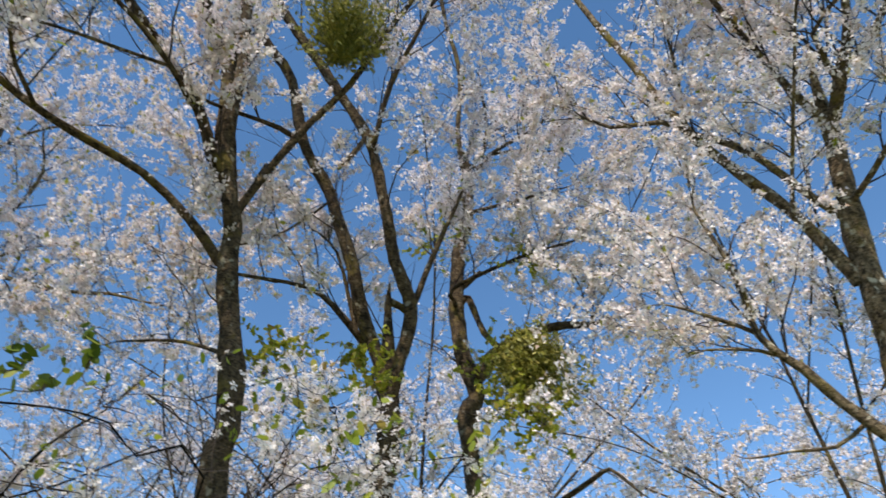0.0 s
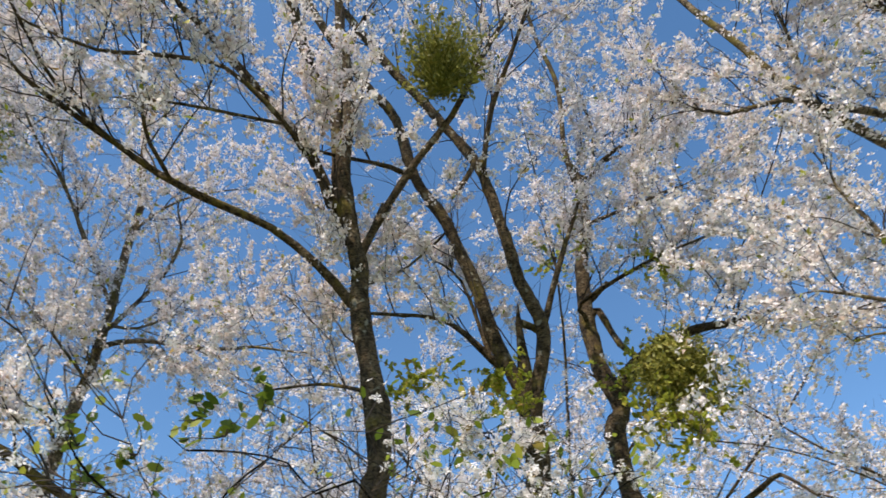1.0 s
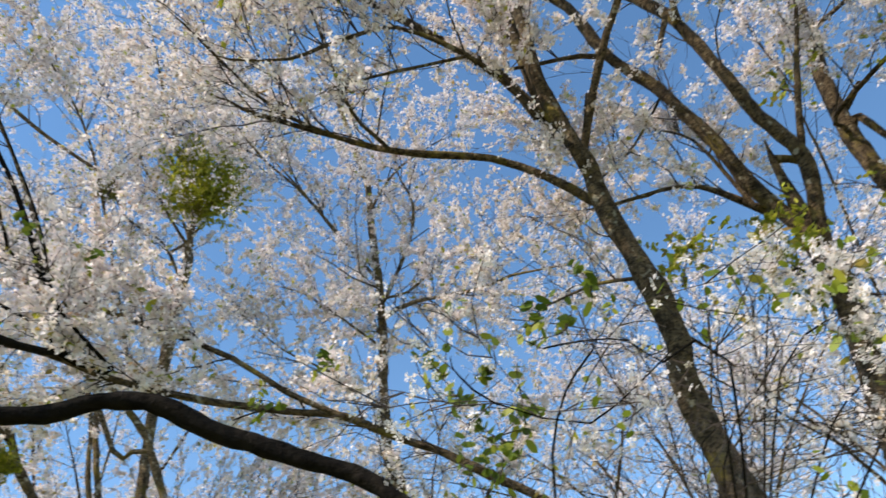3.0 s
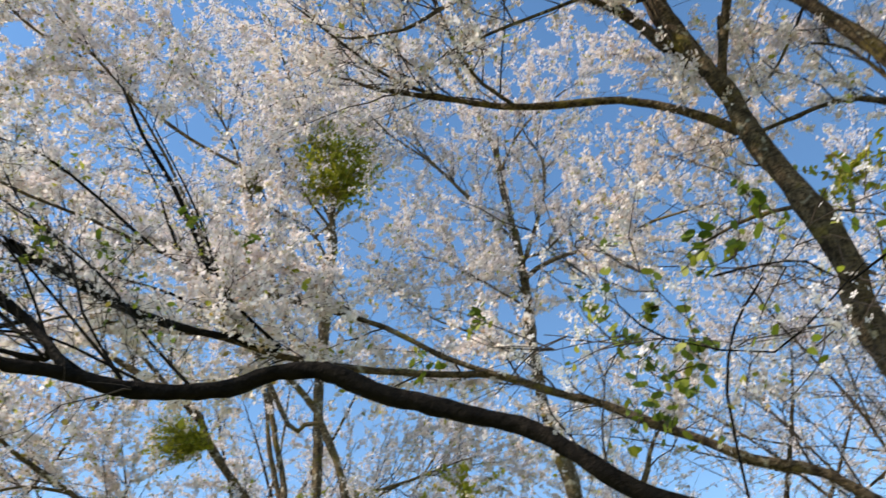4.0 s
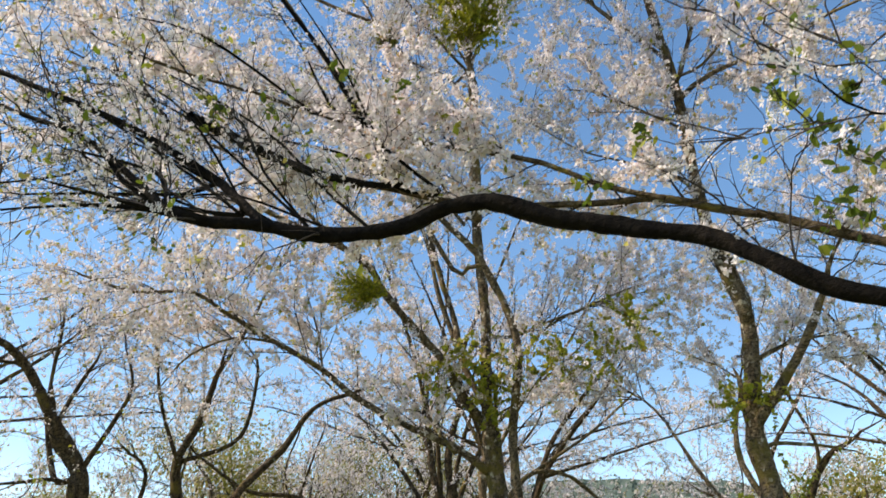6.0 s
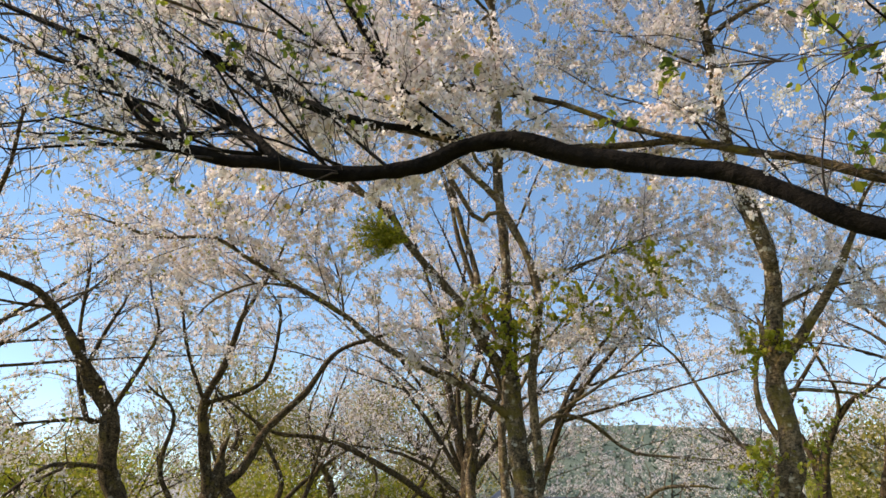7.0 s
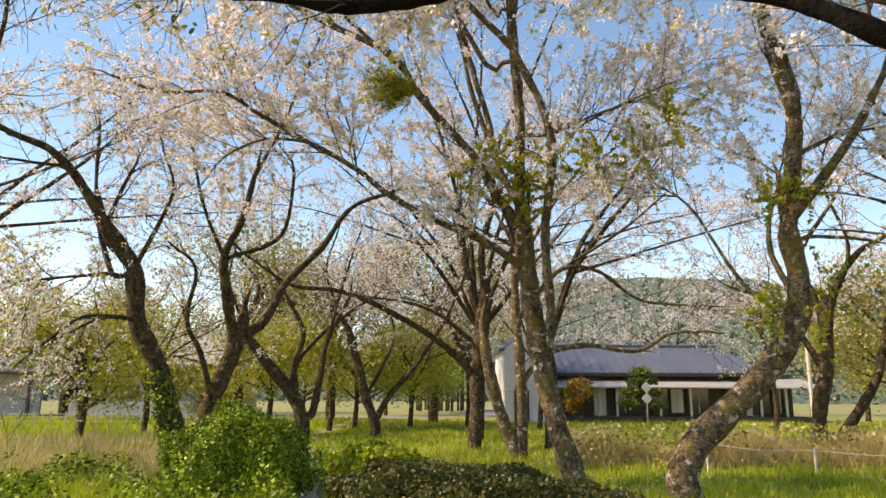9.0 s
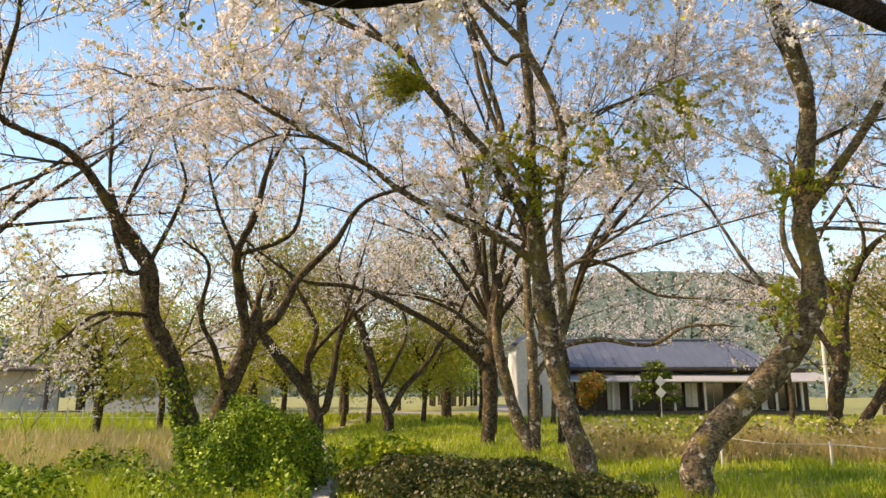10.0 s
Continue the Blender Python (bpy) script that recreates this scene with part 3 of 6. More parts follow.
tree = cherry('cherry_tree', 'spreading blossoming cherry with long lichened limbs', (9.50, -1.50, 0.0))
limb(tree, 'trunk', [(8.3, -1.5, -0.2, 0.24), (8.2, -1.4, 1.6, 0.18), (7.92, -2.55, 5.11, 0.167), (7.7, -2.75, 5.99, 0.156), (7.5, -2.86, 6.56, 0.143), (7.3, -2.94, 7.21, 0.131), (7.08, -3.08, 7.89, 0.118), (6.84, -3.27, 8.7, 0.107)])
limb(tree, 'limb', [(6.84, -3.27, 8.7, 0.085), (6.29, -3.52, 8.98, 0.068), (5.76, -3.67, 9.18, 0.051), (5.28, -3.69, 9.37, 0.034)])
limb(tree, 'limb', [(7.43, -2.8, 6.87, 0.078), (7.11, -2.47, 7.86, 0.071), (6.81, -2.04, 8.65, 0.063), (6.48, -1.66, 9.36, 0.055), (6.12, -1.37, 10.63, 0.049), (5.76, -0.99, 11.99, 0.041)])
limb(tree, 'limb', [(7.17, -2.96, 7.59, 0.057), (7, -2.73, 7.87, 0.051), (6.87, -2.36, 8.78, 0.047), (6.75, -1.84, 9.35, 0.041), (6.57, -1.49, 9.59, 0.035), (6.4, -0.84, 9.62, 0.028), (6.18, -0.34, 10.02, 0.022)])
limb(tree, 'limb', [(6.83, -3.28, 8.57, 0.06), (6.38, -2.98, 9.1, 0.049), (5.92, -2.7, 9.92, 0.04), (5.43, -2.47, 10.12, 0.029)])
limb(tree, 'limb', [(6.32, -3.45, 8.82, 0.042), (5.82, -3.33, 9.27, 0.033), (5.16, -3.49, 8.9, 0.023)])
limb(tree, 'limb', [(6.26, -3.57, 9.03, 0.05), (5.63, -3.69, 8.68, 0.037), (5.04, -3.69, 8.37, 0.025)])
limb(tree, 'limb', [(6.86, -3.21, 7.69, 0.04), (6.44, -3.42, 7.69, 0.032), (6.02, -3.61, 7.75, 0.025)])
limb(tree, 'limb', [(6.71, -2.41, 7.64, 0.029), (5.87, -2.73, 8.3, 0.022), (4.98, -3, 8.82, 0.016)])
limb(tree, 'limb', [(6.28, -1.66, 8.86, 0.027), (5.73, -1.81, 9.71, 0.021), (5.21, -1.83, 10.25, 0.014)])
limb(tree, 'limb', [(7.51, -2.53, 4.91, 0.076), (7.34, -2.26, 5.1, 0.066), (7.16, -2, 5.42, 0.056), (6.96, -1.78, 5.76, 0.047), (6.77, -1.5, 6.15, 0.038), (6.54, -1.5, 6.73, 0.029), (6.32, -1.39, 7.44, 0.021)])
limb(tree, 'limb', [(7.06, -1.8, 5.82, 0.026), (6.92, -1.45, 6.04, 0.019), (6.76, -0.98, 6.1, 0.011)])
limb(tree, 'limb', [(6.91, -1.52, 6.23, 0.029), (6.65, -1.14, 6.4, 0.02), (6.38, -0.75, 6.5, 0.011)])
limb(tree, 'limb', [(7.4, -2.14, 5.26, 0.023), (7.4, -1.82, 5.1, 0.019), (7.39, -1.42, 5.15, 0.015), (7.36, -1.1, 5.15, 0.011)])
dress(tree, seed=14, rise=0.85, bare_gap=0.55, amount=0.85, petal=0.021, low=5.5, gaps=-0.2)

tree = cherry('cherry_tree', 'leaning blossoming cherry with a kinked lichen-spotted trunk', (4.15, 11.10, 0.0))
limb(tree, 'trunk', [(3.88, 10.93, -0.14, 0.247), (3.76, 11, 0.41, 0.232), (4.02, 10.94, 0.94, 0.217), (4.57, 10.76, 1.52, 0.203), (5.11, 10.54, 2.17, 0.189), (5.4, 10.43, 2.74, 0.176), (5.49, 10.41, 3.33, 0.162), (5.43, 10.48, 4.03, 0.15)])
limb(tree, 'stub', [(3.82, 10.95, 0.42, 0.126), (3.53, 10.84, 0.34, 0.105)])
limb(tree, 'limb', [(5.42, 10.48, 3.94, 0.13), (5.5, 10.36, 4.89, 0.123), (5.56, 10.26, 5.57, 0.115), (5.54, 10.19, 6.18, 0.108)])
limb(tree, 'limb', [(5.44, 10.36, 4.27, 0.087), (5.79, 10.05, 4.79, 0.077), (6.03, 9.8, 5.22, 0.067), (6.25, 9.53, 5.71, 0.056), (6.41, 9.31, 6.12, 0.046)])
limb(tree, 'limb', [(5.48, 10.09, 5.94, 0.107), (5.26, 10.03, 6.67, 0.1), (5.07, 9.95, 7.46, 0.094), (4.95, 9.84, 8.51, 0.089), (4.88, 9.7, 9.8, 0.085), (4.7, 9.61, 11.12, 0.081), (4.55, 9.51, 12.08, 0.075), (4.4, 9.41, 13.13, 0.069), (4.02, 9.41, 14.34, 0.063), (3.6, 9.4, 15.66, 0.056)])
limb(tree, 'limb', [(4.84, 9.52, 9.79, 0.051), (5.18, 9, 9.89, 0.042), (5.96, 8.15, 9.8, 0.033), (6.34, 7.48, 9.78, 0.025), (6.74, 6.72, 9.56, 0.017)])
limb(tree, 'limb', [(4.87, 9.5, 10.25, 0.045), (5.17, 9.04, 11.41, 0.037), (5.14, 8.76, 12.22, 0.029), (4.81, 8.63, 12.69, 0.02)])
limb(tree, 'limb', [(4.87, 9.5, 10.25, 0.03), (5.08, 9.06, 10.12, 0.024), (5.3, 8.59, 10.29, 0.018)])
limb(tree, 'limb', [(4.57, 9.43, 10.64, 0.037), (3.87, 9.46, 11.45, 0.033), (2.92, 9.53, 12.47, 0.028), (2.1, 9.48, 12.94, 0.022), (1.13, 9.38, 13.88, 0.017)])
limb(tree, 'limb', [(4.77, 9.56, 9.42, 0.025), (4.41, 9.61, 9.87, 0.02), (4.07, 9.65, 10.62, 0.015)])
limb(tree, 'limb', [(4.44, 9.27, 12.31, 0.036), (4.75, 8.66, 13.05, 0.026), (5.34, 7.85, 13.4, 0.016)])
limb(tree, 'limb', [(5.63, 10.26, 5.25, 0.046), (6.15, 10.25, 5.52, 0.034), (6.71, 10.19, 5.63, 0.021)])
limb(tree, 'limb', [(5.62, 10.37, 3.96, 0.036), (6.04, 10.37, 3.96, 0.028), (6.56, 10.29, 3.9, 0.02)])
limb(tree, 'limb', [(5.39, 10.49, 3.17, 0.058), (5.37, 10.95, 3.78, 0.047), (5.55, 11.31, 4.41, 0.035), (5.88, 11.59, 4.98, 0.022)])
limb(tree, 'limb', [(5.3, 10.54, 2.84, 0.038), (5.04, 11.11, 3.26, 0.033), (4.79, 11.65, 4.11, 0.028), (4.56, 12.17, 4.94, 0.022), (3.98, 12.79, 5.66, 0.015)])
limb(tree, 'limb', [(4.55, 9.55, 11.04, 0.03), (3.76, 9.45, 11.5, 0.022), (2.98, 9.35, 12.22, 0.016), (2.17, 9.25, 12.79, 0.01)])
limb(tree, 'limb', [(4.67, 9.55, 9.15, 0.026), (3.88, 9.45, 9.49, 0.02), (3.14, 9.35, 9.7, 0.014), (2.49, 9.25, 9.6, 0.01)])
limb(tree, 'limb', [(4.56, 9.55, 8.07, 0.028), (3.65, 9.45, 8.31, 0.02), (2.85, 9.35, 8.45, 0.014), (2.16, 9.25, 8.83, 0.01)])
dress(tree, seed=15, amount=0.95, petal=0.021, low=4.4, gaps=-0.25, green=0.2)
tuft(tree, (5.37, 10.17, 4.6), 0.4, 0.03)
tuft(tree, (5.17, 10.27, 4.55), 0.4, 0.03)
tuft(tree, (5.02, 10.23, 2.8), 0.4, 0.03)
tuft(tree, (5.9, 10.45, 3), 0.6, 0.03)

tree = cherry('cherry_tree', 'large many-stemmed blossoming cherry hung with mistletoe', (2.88, 13.65, 0.0))
limb(tree, 'trunk', [(2.7, 13.53, -0.13, 0.21), (2.66, 13.61, 0.13, 0.205), (2.4, 13.73, 1.08, 0.198), (2.17, 13.83, 1.92, 0.193), (2.03, 13.92, 2.79, 0.188), (1.93, 14, 3.92, 0.184), (1.85, 14.08, 4.87, 0.181)])
limb(tree, 'limb', [(1.9, 14.04, 4.74, 0.11), (1.8, 14.02, 5.67, 0.107), (1.81, 13.98, 6.64, 0.105), (1.78, 13.95, 7.65, 0.103), (1.67, 13.93, 9.71, 0.105), (1.64, 13.9, 11.96, 0.108), (1.68, 13.86, 13.59, 0.109)])
limb(tree, 'limb', [(1.66, 13.55, 9.64, 0.094), (1.58, 13.16, 10.88, 0.088), (1.53, 12.76, 11.87, 0.08), (1.43, 12.37, 12.82, 0.072), (1.43, 11.97, 14, 0.065)])
limb(tree, 'limb', [(2.16, 13.93, 1.87, 0.099), (2.34, 13.74, 3, 0.093), (2.25, 13.59, 4.53, 0.087), (2.41, 13.4, 6.2, 0.083), (2.27, 13.26, 6.96, 0.078), (1.81, 13.16, 8, 0.074), (1.52, 13.04, 8.42, 0.068), (0.96, 12.93, 8.97, 0.062), (0.29, 12.8, 9.63, 0.057)])
limb(tree, 'limb', [(1.85, 14.08, 4.98, 0.095), (1.33, 13.96, 5.55, 0.088), (0.87, 13.82, 6.34, 0.083), (0.18, 13.67, 7.07, 0.078), (-0.39, 13.49, 7.67, 0.072), (-0.79, 13.3, 8.25, 0.066), (-1.84, 13.02, 8.71, 0.061), (-2.58, 12.72, 8.97, 0.054), (-3.39, 12.34, 9.22, 0.048)])
limb(tree, 'limb', [(1.76, 13.99, 4.15, 0.077), (1.08, 13.87, 4.59, 0.071), (0.18, 13.72, 4.96, 0.064), (-0.71, 13.51, 5.36, 0.058), (-1.47, 13.26, 5.86, 0.052), (-2.42, 12.93, 6.32, 0.046), (-3.21, 12.56, 6.68, 0.04), (-3.86, 12.18, 6.97, 0.034), (-4.6, 11.72, 6.76, 0.028), (-5.28, 11.22, 6.8, 0.022)])
limb(tree, 'limb', [(1.75, 14.09, 5.46, 0.072), (1.31, 14.24, 6.48, 0.067), (1.16, 14.35, 7.41, 0.063), (0.82, 14.48, 8.64, 0.059), (0.58, 14.59, 9.92, 0.054)])
limb(tree, 'limb', [(1.25, 14.4, 6.77, 0.058), (0.82, 14.32, 8.07, 0.051), (0.62, 14.23, 9.08, 0.044), (-0.01, 14.15, 10.74, 0.036), (-0.99, 14.01, 12.52, 0.029)])
limb(tree, 'limb', [(2.53, 13.97, 6.94, 0.037), (2.95, 13.69, 7.08, 0.03), (3.56, 13.33, 7.23, 0.023), (4.43, 12.86, 7.5, 0.016)])
limb(tree, 'limb', [(1.63, 13.65, 12.57, 0.038), (0.99, 13.41, 13.38, 0.032), (0.11, 13.15, 13.58, 0.026), (-0.35, 12.84, 13.98, 0.019)])
limb(tree, 'limb', [(1.52, 13.16, 13.52, 0.039), (2.02, 12.76, 14.68, 0.033), (2.56, 12.33, 16.23, 0.028), (2.98, 11.89, 18.15, 0.022)])
limb(tree, 'limb', [(1.52, 13.16, 13.24, 0.038), (0.77, 12.89, 14.01, 0.032), (-0.5, 12.57, 15.69, 0.027), (-1.48, 12.15, 16.77, 0.021)])
limb(tree, 'limb', [(-1.54, 13.91, 6.07, 0.028), (-1.62, 13.4, 6.67, 0.021), (-1.79, 12.88, 7.16, 0.015)])
limb(tree, 'limb', [(-2.5, 13.37, 6.48, 0.031), (-3.18, 12.95, 6.38, 0.025), (-3.79, 12.51, 5.89, 0.02), (-4.05, 12.14, 5.24, 0.014)])
limb(tree, 'limb', [(1.04, 13.36, 4.42, 0.037), (0.63, 13.79, 5.15, 0.031), (0.54, 14.19, 6.1, 0.024), (0.07, 14.6, 6.86, 0.017)])
limb(tree, 'limb', [(2.51, 13.94, 6.4, 0.036), (3.24, 14.13, 7.25, 0.029), (4.51, 14.13, 7.83, 0.022), (5.66, 14.07, 8.12, 0.013)])
limb(tree, 'limb', [(1.08, 13.41, 8.18, 0.049), (-0.01, 12.63, 9.78, 0.043), (-1.23, 11.74, 11.34, 0.038), (-2.15, 10.77, 12.37, 0.032), (-2.9, 9.74, 12.76, 0.026), (-4.08, 8.4, 12.95, 0.02)])
limb(tree, 'limb', [(1.15, 13.4, 9.52, 0.042), (-0.25, 12.08, 12.4, 0.035), (-1.11, 10.65, 13.28, 0.026), (-2.26, 9.06, 13.62, 0.016)])
limb(tree, 'limb', [(-0.72, 13.02, 8, 0.039), (-2.76, 11.67, 9.42, 0.033), (-3.7, 10.3, 10.08, 0.026), (-4.48, 8.82, 10.67, 0.02), (-4.77, 7.45, 10.59, 0.014)])
limb(tree, 'limb', [(1.47, 12.77, 13.17, 0.037), (0.62, 11.83, 14.89, 0.032), (-0.05, 10.85, 15.66, 0.026), (-0.68, 9.82, 16.27, 0.019)])
limb(tree, 'limb', [(-2.86, 12.11, 9.7, 0.032), (-4.04, 10.49, 9.43, 0.025), (-4.43, 9.01, 9.23, 0.018), (-4.69, 7.51, 8.55, 0.012)])
limb(tree, 'limb', [(-3.55, 11.92, 15.2, 0.04), (-4.07, 10.48, 14.31, 0.031), (-4.7, 8.88, 13.13, 0.022), (-4.97, 7.32, 12.4, 0.015)])
dress(tree, seed=16, amount=0.9, more=1.3, petal=0.021, low=3.8, green=0.32, reach=1.2, gaps=-0.5)
tuft(tree, (1.33, 13.74, 6.31), 0.5, 0.04)
tuft(tree, (1.75, 13.59, 5.91), 0.5, 0.04)
tuft(tree, (2.38, 13.29, 5.98), 0.6, 0.04)
tuft(tree, (3.16, 12.82, 6), 0.7, 0.04)
tuft(tree, (3.79, 12.44, 5.92), 0.6, 0.04)
tuft(tree, (0.86, 13.57, 6.02), 0.5, 0.04)
tuft(tree, (1.86, 13.67, 5.35), 0.4, 0.04)
tuft(tree, (4.29, 11.85, 6.34), 0.5, 0.04)

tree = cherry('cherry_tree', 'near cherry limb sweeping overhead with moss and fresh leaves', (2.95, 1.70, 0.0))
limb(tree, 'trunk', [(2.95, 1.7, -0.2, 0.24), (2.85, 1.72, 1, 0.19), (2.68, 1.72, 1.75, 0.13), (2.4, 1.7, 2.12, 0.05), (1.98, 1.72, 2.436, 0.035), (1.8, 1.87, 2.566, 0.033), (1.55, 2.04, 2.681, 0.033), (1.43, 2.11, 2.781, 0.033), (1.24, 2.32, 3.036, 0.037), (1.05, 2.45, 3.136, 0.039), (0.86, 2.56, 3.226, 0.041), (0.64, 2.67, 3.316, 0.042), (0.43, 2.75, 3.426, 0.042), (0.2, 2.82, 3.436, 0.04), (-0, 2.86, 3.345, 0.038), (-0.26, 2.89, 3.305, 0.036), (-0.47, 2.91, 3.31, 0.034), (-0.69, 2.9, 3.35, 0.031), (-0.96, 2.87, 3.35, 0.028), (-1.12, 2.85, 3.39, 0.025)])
limb(tree, 'stub', [(0.43, 2.75, 3.41, 0.034), (0.42, 2.745, 3.445, 0.026), (0.41, 2.74, 3.475, 0.01)])
limb(tree, 'limb', [(-0.66, 2.92, 3.35, 0.027), (-0.97, 3.1, 3.71, 0.025), (-1.29, 3.12, 3.93, 0.023), (-1.58, 3.14, 4.11, 0.021), (-1.91, 3.15, 4.26, 0.019), (-2.35, 3.2, 4.48, 0.015), (-2.8, 3.2, 4.7, 0.01)])
limb(tree, 'limb', [(-1.1, 2.87, 3.38, 0.024), (-1.4, 3.05, 3.69, 0.02), (-1.64, 3.1, 3.91, 0.018), (-1.84, 3.12, 4.03, 0.016), (-2.09, 3.15, 4.13, 0.013), (-2.4, 3.2, 4.3, 0.009)])
limb(tree, 'limb', [(-1.1, 2.86, 3.38, 0.016), (-1.23, 3.0, 3.66, 0.012), (-1.35, 3.05, 3.75, 0.01), (-1.54, 3.1, 3.83, 0.009), (-1.75, 3.1, 3.88, 0.006)])
limb(tree, 'limb', [(-0.97, 3.1, 3.71, 0.014), (-1.16, 3.15, 3.66, 0.01), (-1.58, 3.15, 3.65, 0.008), (-1.95, 3.1, 3.6, 0.006)])
limb(tree, 'limb', [(-1.29, 3.12, 3.93, 0.014), (-1.36, 3.2, 4.2, 0.011), (-1.55, 3.25, 4.45, 0.009), (-1.6, 3.3, 4.7, 0.006)])
limb(tree, 'limb', [(-1.84, 3.12, 4.03, 0.01), (-1.7, 3.2, 3.85, 0.008), (-1.95, 3.2, 3.75, 0.007), (-2.3, 3.2, 3.7, 0.005)])
limb(tree, 'limb', [(-1.17, 3.05, 3.49, 0.016), (-1.45, 3.07, 3.69, 0.014), (-1.62, 3.12, 3.9, 0.012), (-1.84, 3.15, 4.05, 0.009), (-2.08, 3.15, 4.22, 0.006)])
limb(tree, 'limb', [(-1.14, 3.06, 3.49, 0.014), (-1.5, 3.05, 3.52, 0.011), (-1.77, 3.06, 3.51, 0.008), (-2.03, 3.06, 3.48, 0.006)])
limb(tree, 'limb', [(-0.65, 3.07, 3.45, 0.015), (-0.85, 3.15, 3.61, 0.013), (-1.01, 3.24, 3.78, 0.011), (-1.34, 3.25, 3.97, 0.009), (-1.68, 3.23, 4.18, 0.007)])
limb(tree, 'limb', [(-0.81, 3.04, 3.48, 0.013), (-1.12, 3.12, 3.55, 0.011), (-1.3, 3.24, 3.65, 0.01), (-1.5, 3.35, 3.87, 0.008), (-1.69, 3.46, 3.99, 0.006)])
limb(tree, 'limb', [(-0.49, 3.1, 3.46, 0.009), (-0.68, 3.22, 3.69, 0.009), (-1.1, 3.26, 4.11, 0.008), (-1.39, 3.31, 4.4, 0.007), (-1.67, 3.35, 4.61, 0.006)])
limb(tree, 'limb', [(-0.1, 5.27, 5.09, 0.032), (-0.21, 5.15, 5.33, 0.028), (-0.55, 5, 5.9, 0.025), (-0.82, 4.85, 6.29, 0.021), (-1.15, 4.66, 6.64, 0.017), (-1.36, 4.48, 6.94, 0.013)])
limb(tree, 'limb', [(-0.43, 5.73, 6.07, 0.018), (-0.75, 5.46, 6.1, 0.014), (-1.02, 5.17, 6.55, 0.01), (-1.38, 4.85, 6.92, 0.007)])
limb(tree, 'limb', [(-0.84, 3.13, 3.59, 0.008), (-1.15, 3.21, 4.11, 0.008), (-1.4, 3.29, 4.34, 0.006), (-1.7, 3.34, 4.51, 0.006)])
limb(tree, 'limb', [(1.94, 2.03, 2.71, 0.006), (1.97, 2.01, 3.13, 0.006), (2.05, 1.93, 3.42, 0.006), (2.15, 1.83, 3.59, 0.006)])
limb(tree, 'limb', [(2.62, 1.8, 1.6, 0.009), (2.5, 1.75, 2.1, 0.006), (1.97, 1.02, 3.02, 0.0055), (1.73, 1.09, 3, 0.004), (1.56, 1.06, 3.02, 0.003), (1.37, 1.05, 2.96, 0.003), (1.18, 1.01, 2.86, 0.003)])
limb(tree, 'limb', [(2.62, 1.8, 1.6, 0.009), (2.5, 1.75, 2.1, 0.006), (1.86, 1.01, 2.98, 0.003), (1.6, 1.09, 2.9, 0.003), (1.37, 1.11, 2.72, 0.003), (1.08, 1.15, 2.74, 0.003), (0.92, 1.07, 2.74, 0.003)])
limb(tree, 'sprig', [(2.62, 1.8, 1.6, 0.018), (2.5, 1.75, 2.1, 0.012), (3.17, 1.57, 3.59, 0.012), (3.31, 1.31, 3.78, 0.01), (3.31, 1.31, 4.08, 0.008), (3.21, 1.5, 4.24, 0.006)])
limb(tree, 'sprig', [(2.62, 1.8, 1.6, 0.018), (2.5, 1.75, 2.1, 0.012), (3.49, 1.17, 3.43, 0.012), (3.53, 1.15, 3.69, 0.01), (3.54, 1.22, 3.95, 0.008), (3.53, 1.32, 4.17, 0.006)])
limb(tree, 'sprig', [(2.62, 1.8, 1.6, 0.018), (2.5, 1.75, 2.1, 0.012), (3.54, 1.03, 3.26, 0.011), (3.63, 0.9, 3.52, 0.01), (3.7, 0.79, 3.76, 0.008), (3.77, 0.64, 3.84, 0.006)])
limb(tree, 'limb', [(-0.16, 3.04, 3.41, 0.01), (-0.44, 3.21, 3.75, 0.009), (-0.73, 3.36, 4.15, 0.008), (-1.09, 3.47, 4.48, 0.007), (-1.54, 3.52, 4.78, 0.006)])
limb(tree, 'limb', [(-0.32, 3.03, 3.39, 0.009), (-0.59, 3.11, 3.54, 0.008), (-0.9, 3.17, 3.68, 0.007), (-1.22, 3.19, 3.66, 0.006), (-1.5, 3.21, 3.62, 0.006)])
limb(tree, 'limb', [(-0.64, 3.02, 3.42, 0.01), (-0.92, 3.09, 3.5, 0.009), (-1.22, 3.14, 3.63, 0.007), (-1.45, 3.19, 3.74, 0.006), (-1.75, 3.2, 3.92, 0.006)])
limb(tree, 'limb', [(-0.83, 3.03, 3.49, 0.009), (-1.13, 3.14, 3.77, 0.008), (-1.46, 3.23, 4.01, 0.006), (-1.7, 3.34, 4.14, 0.006)])
limb(tree, 'limb', [(0.03, 5.25, 5.03, 0.018), (-0.43, 5.07, 5.22, 0.015), (-0.83, 4.87, 5.21, 0.011), (-1.23, 4.63, 5.1, 0.008), (-1.65, 4.34, 4.89, 0.006)])
limb(tree, 'limb', [(0.32, 5.24, 5.02, 0.018), (-0.2, 5.04, 5.34, 0.015), (-0.45, 4.82, 5.77, 0.012), (-0.67, 4.59, 6.06, 0.009), (-1, 4.33, 6.43, 0.006)])
limb(tree, 'limb', [(-0.92, 5.57, 6.1, 0.018), (-1.44, 5.18, 6.27, 0.014), (-1.87, 4.75, 6.29, 0.01), (-2.16, 4.33, 6.02, 0.006)])
limb(tree, 'limb', [(-0.49, 3.1, 3.46, 0.008), (-0.78, 3.22, 3.86, 0.008), (-0.97, 3.35, 4.28, 0.007), (-1.32, 3.42, 4.63, 0.006), (-1.65, 3.47, 5.11, 0.006)])
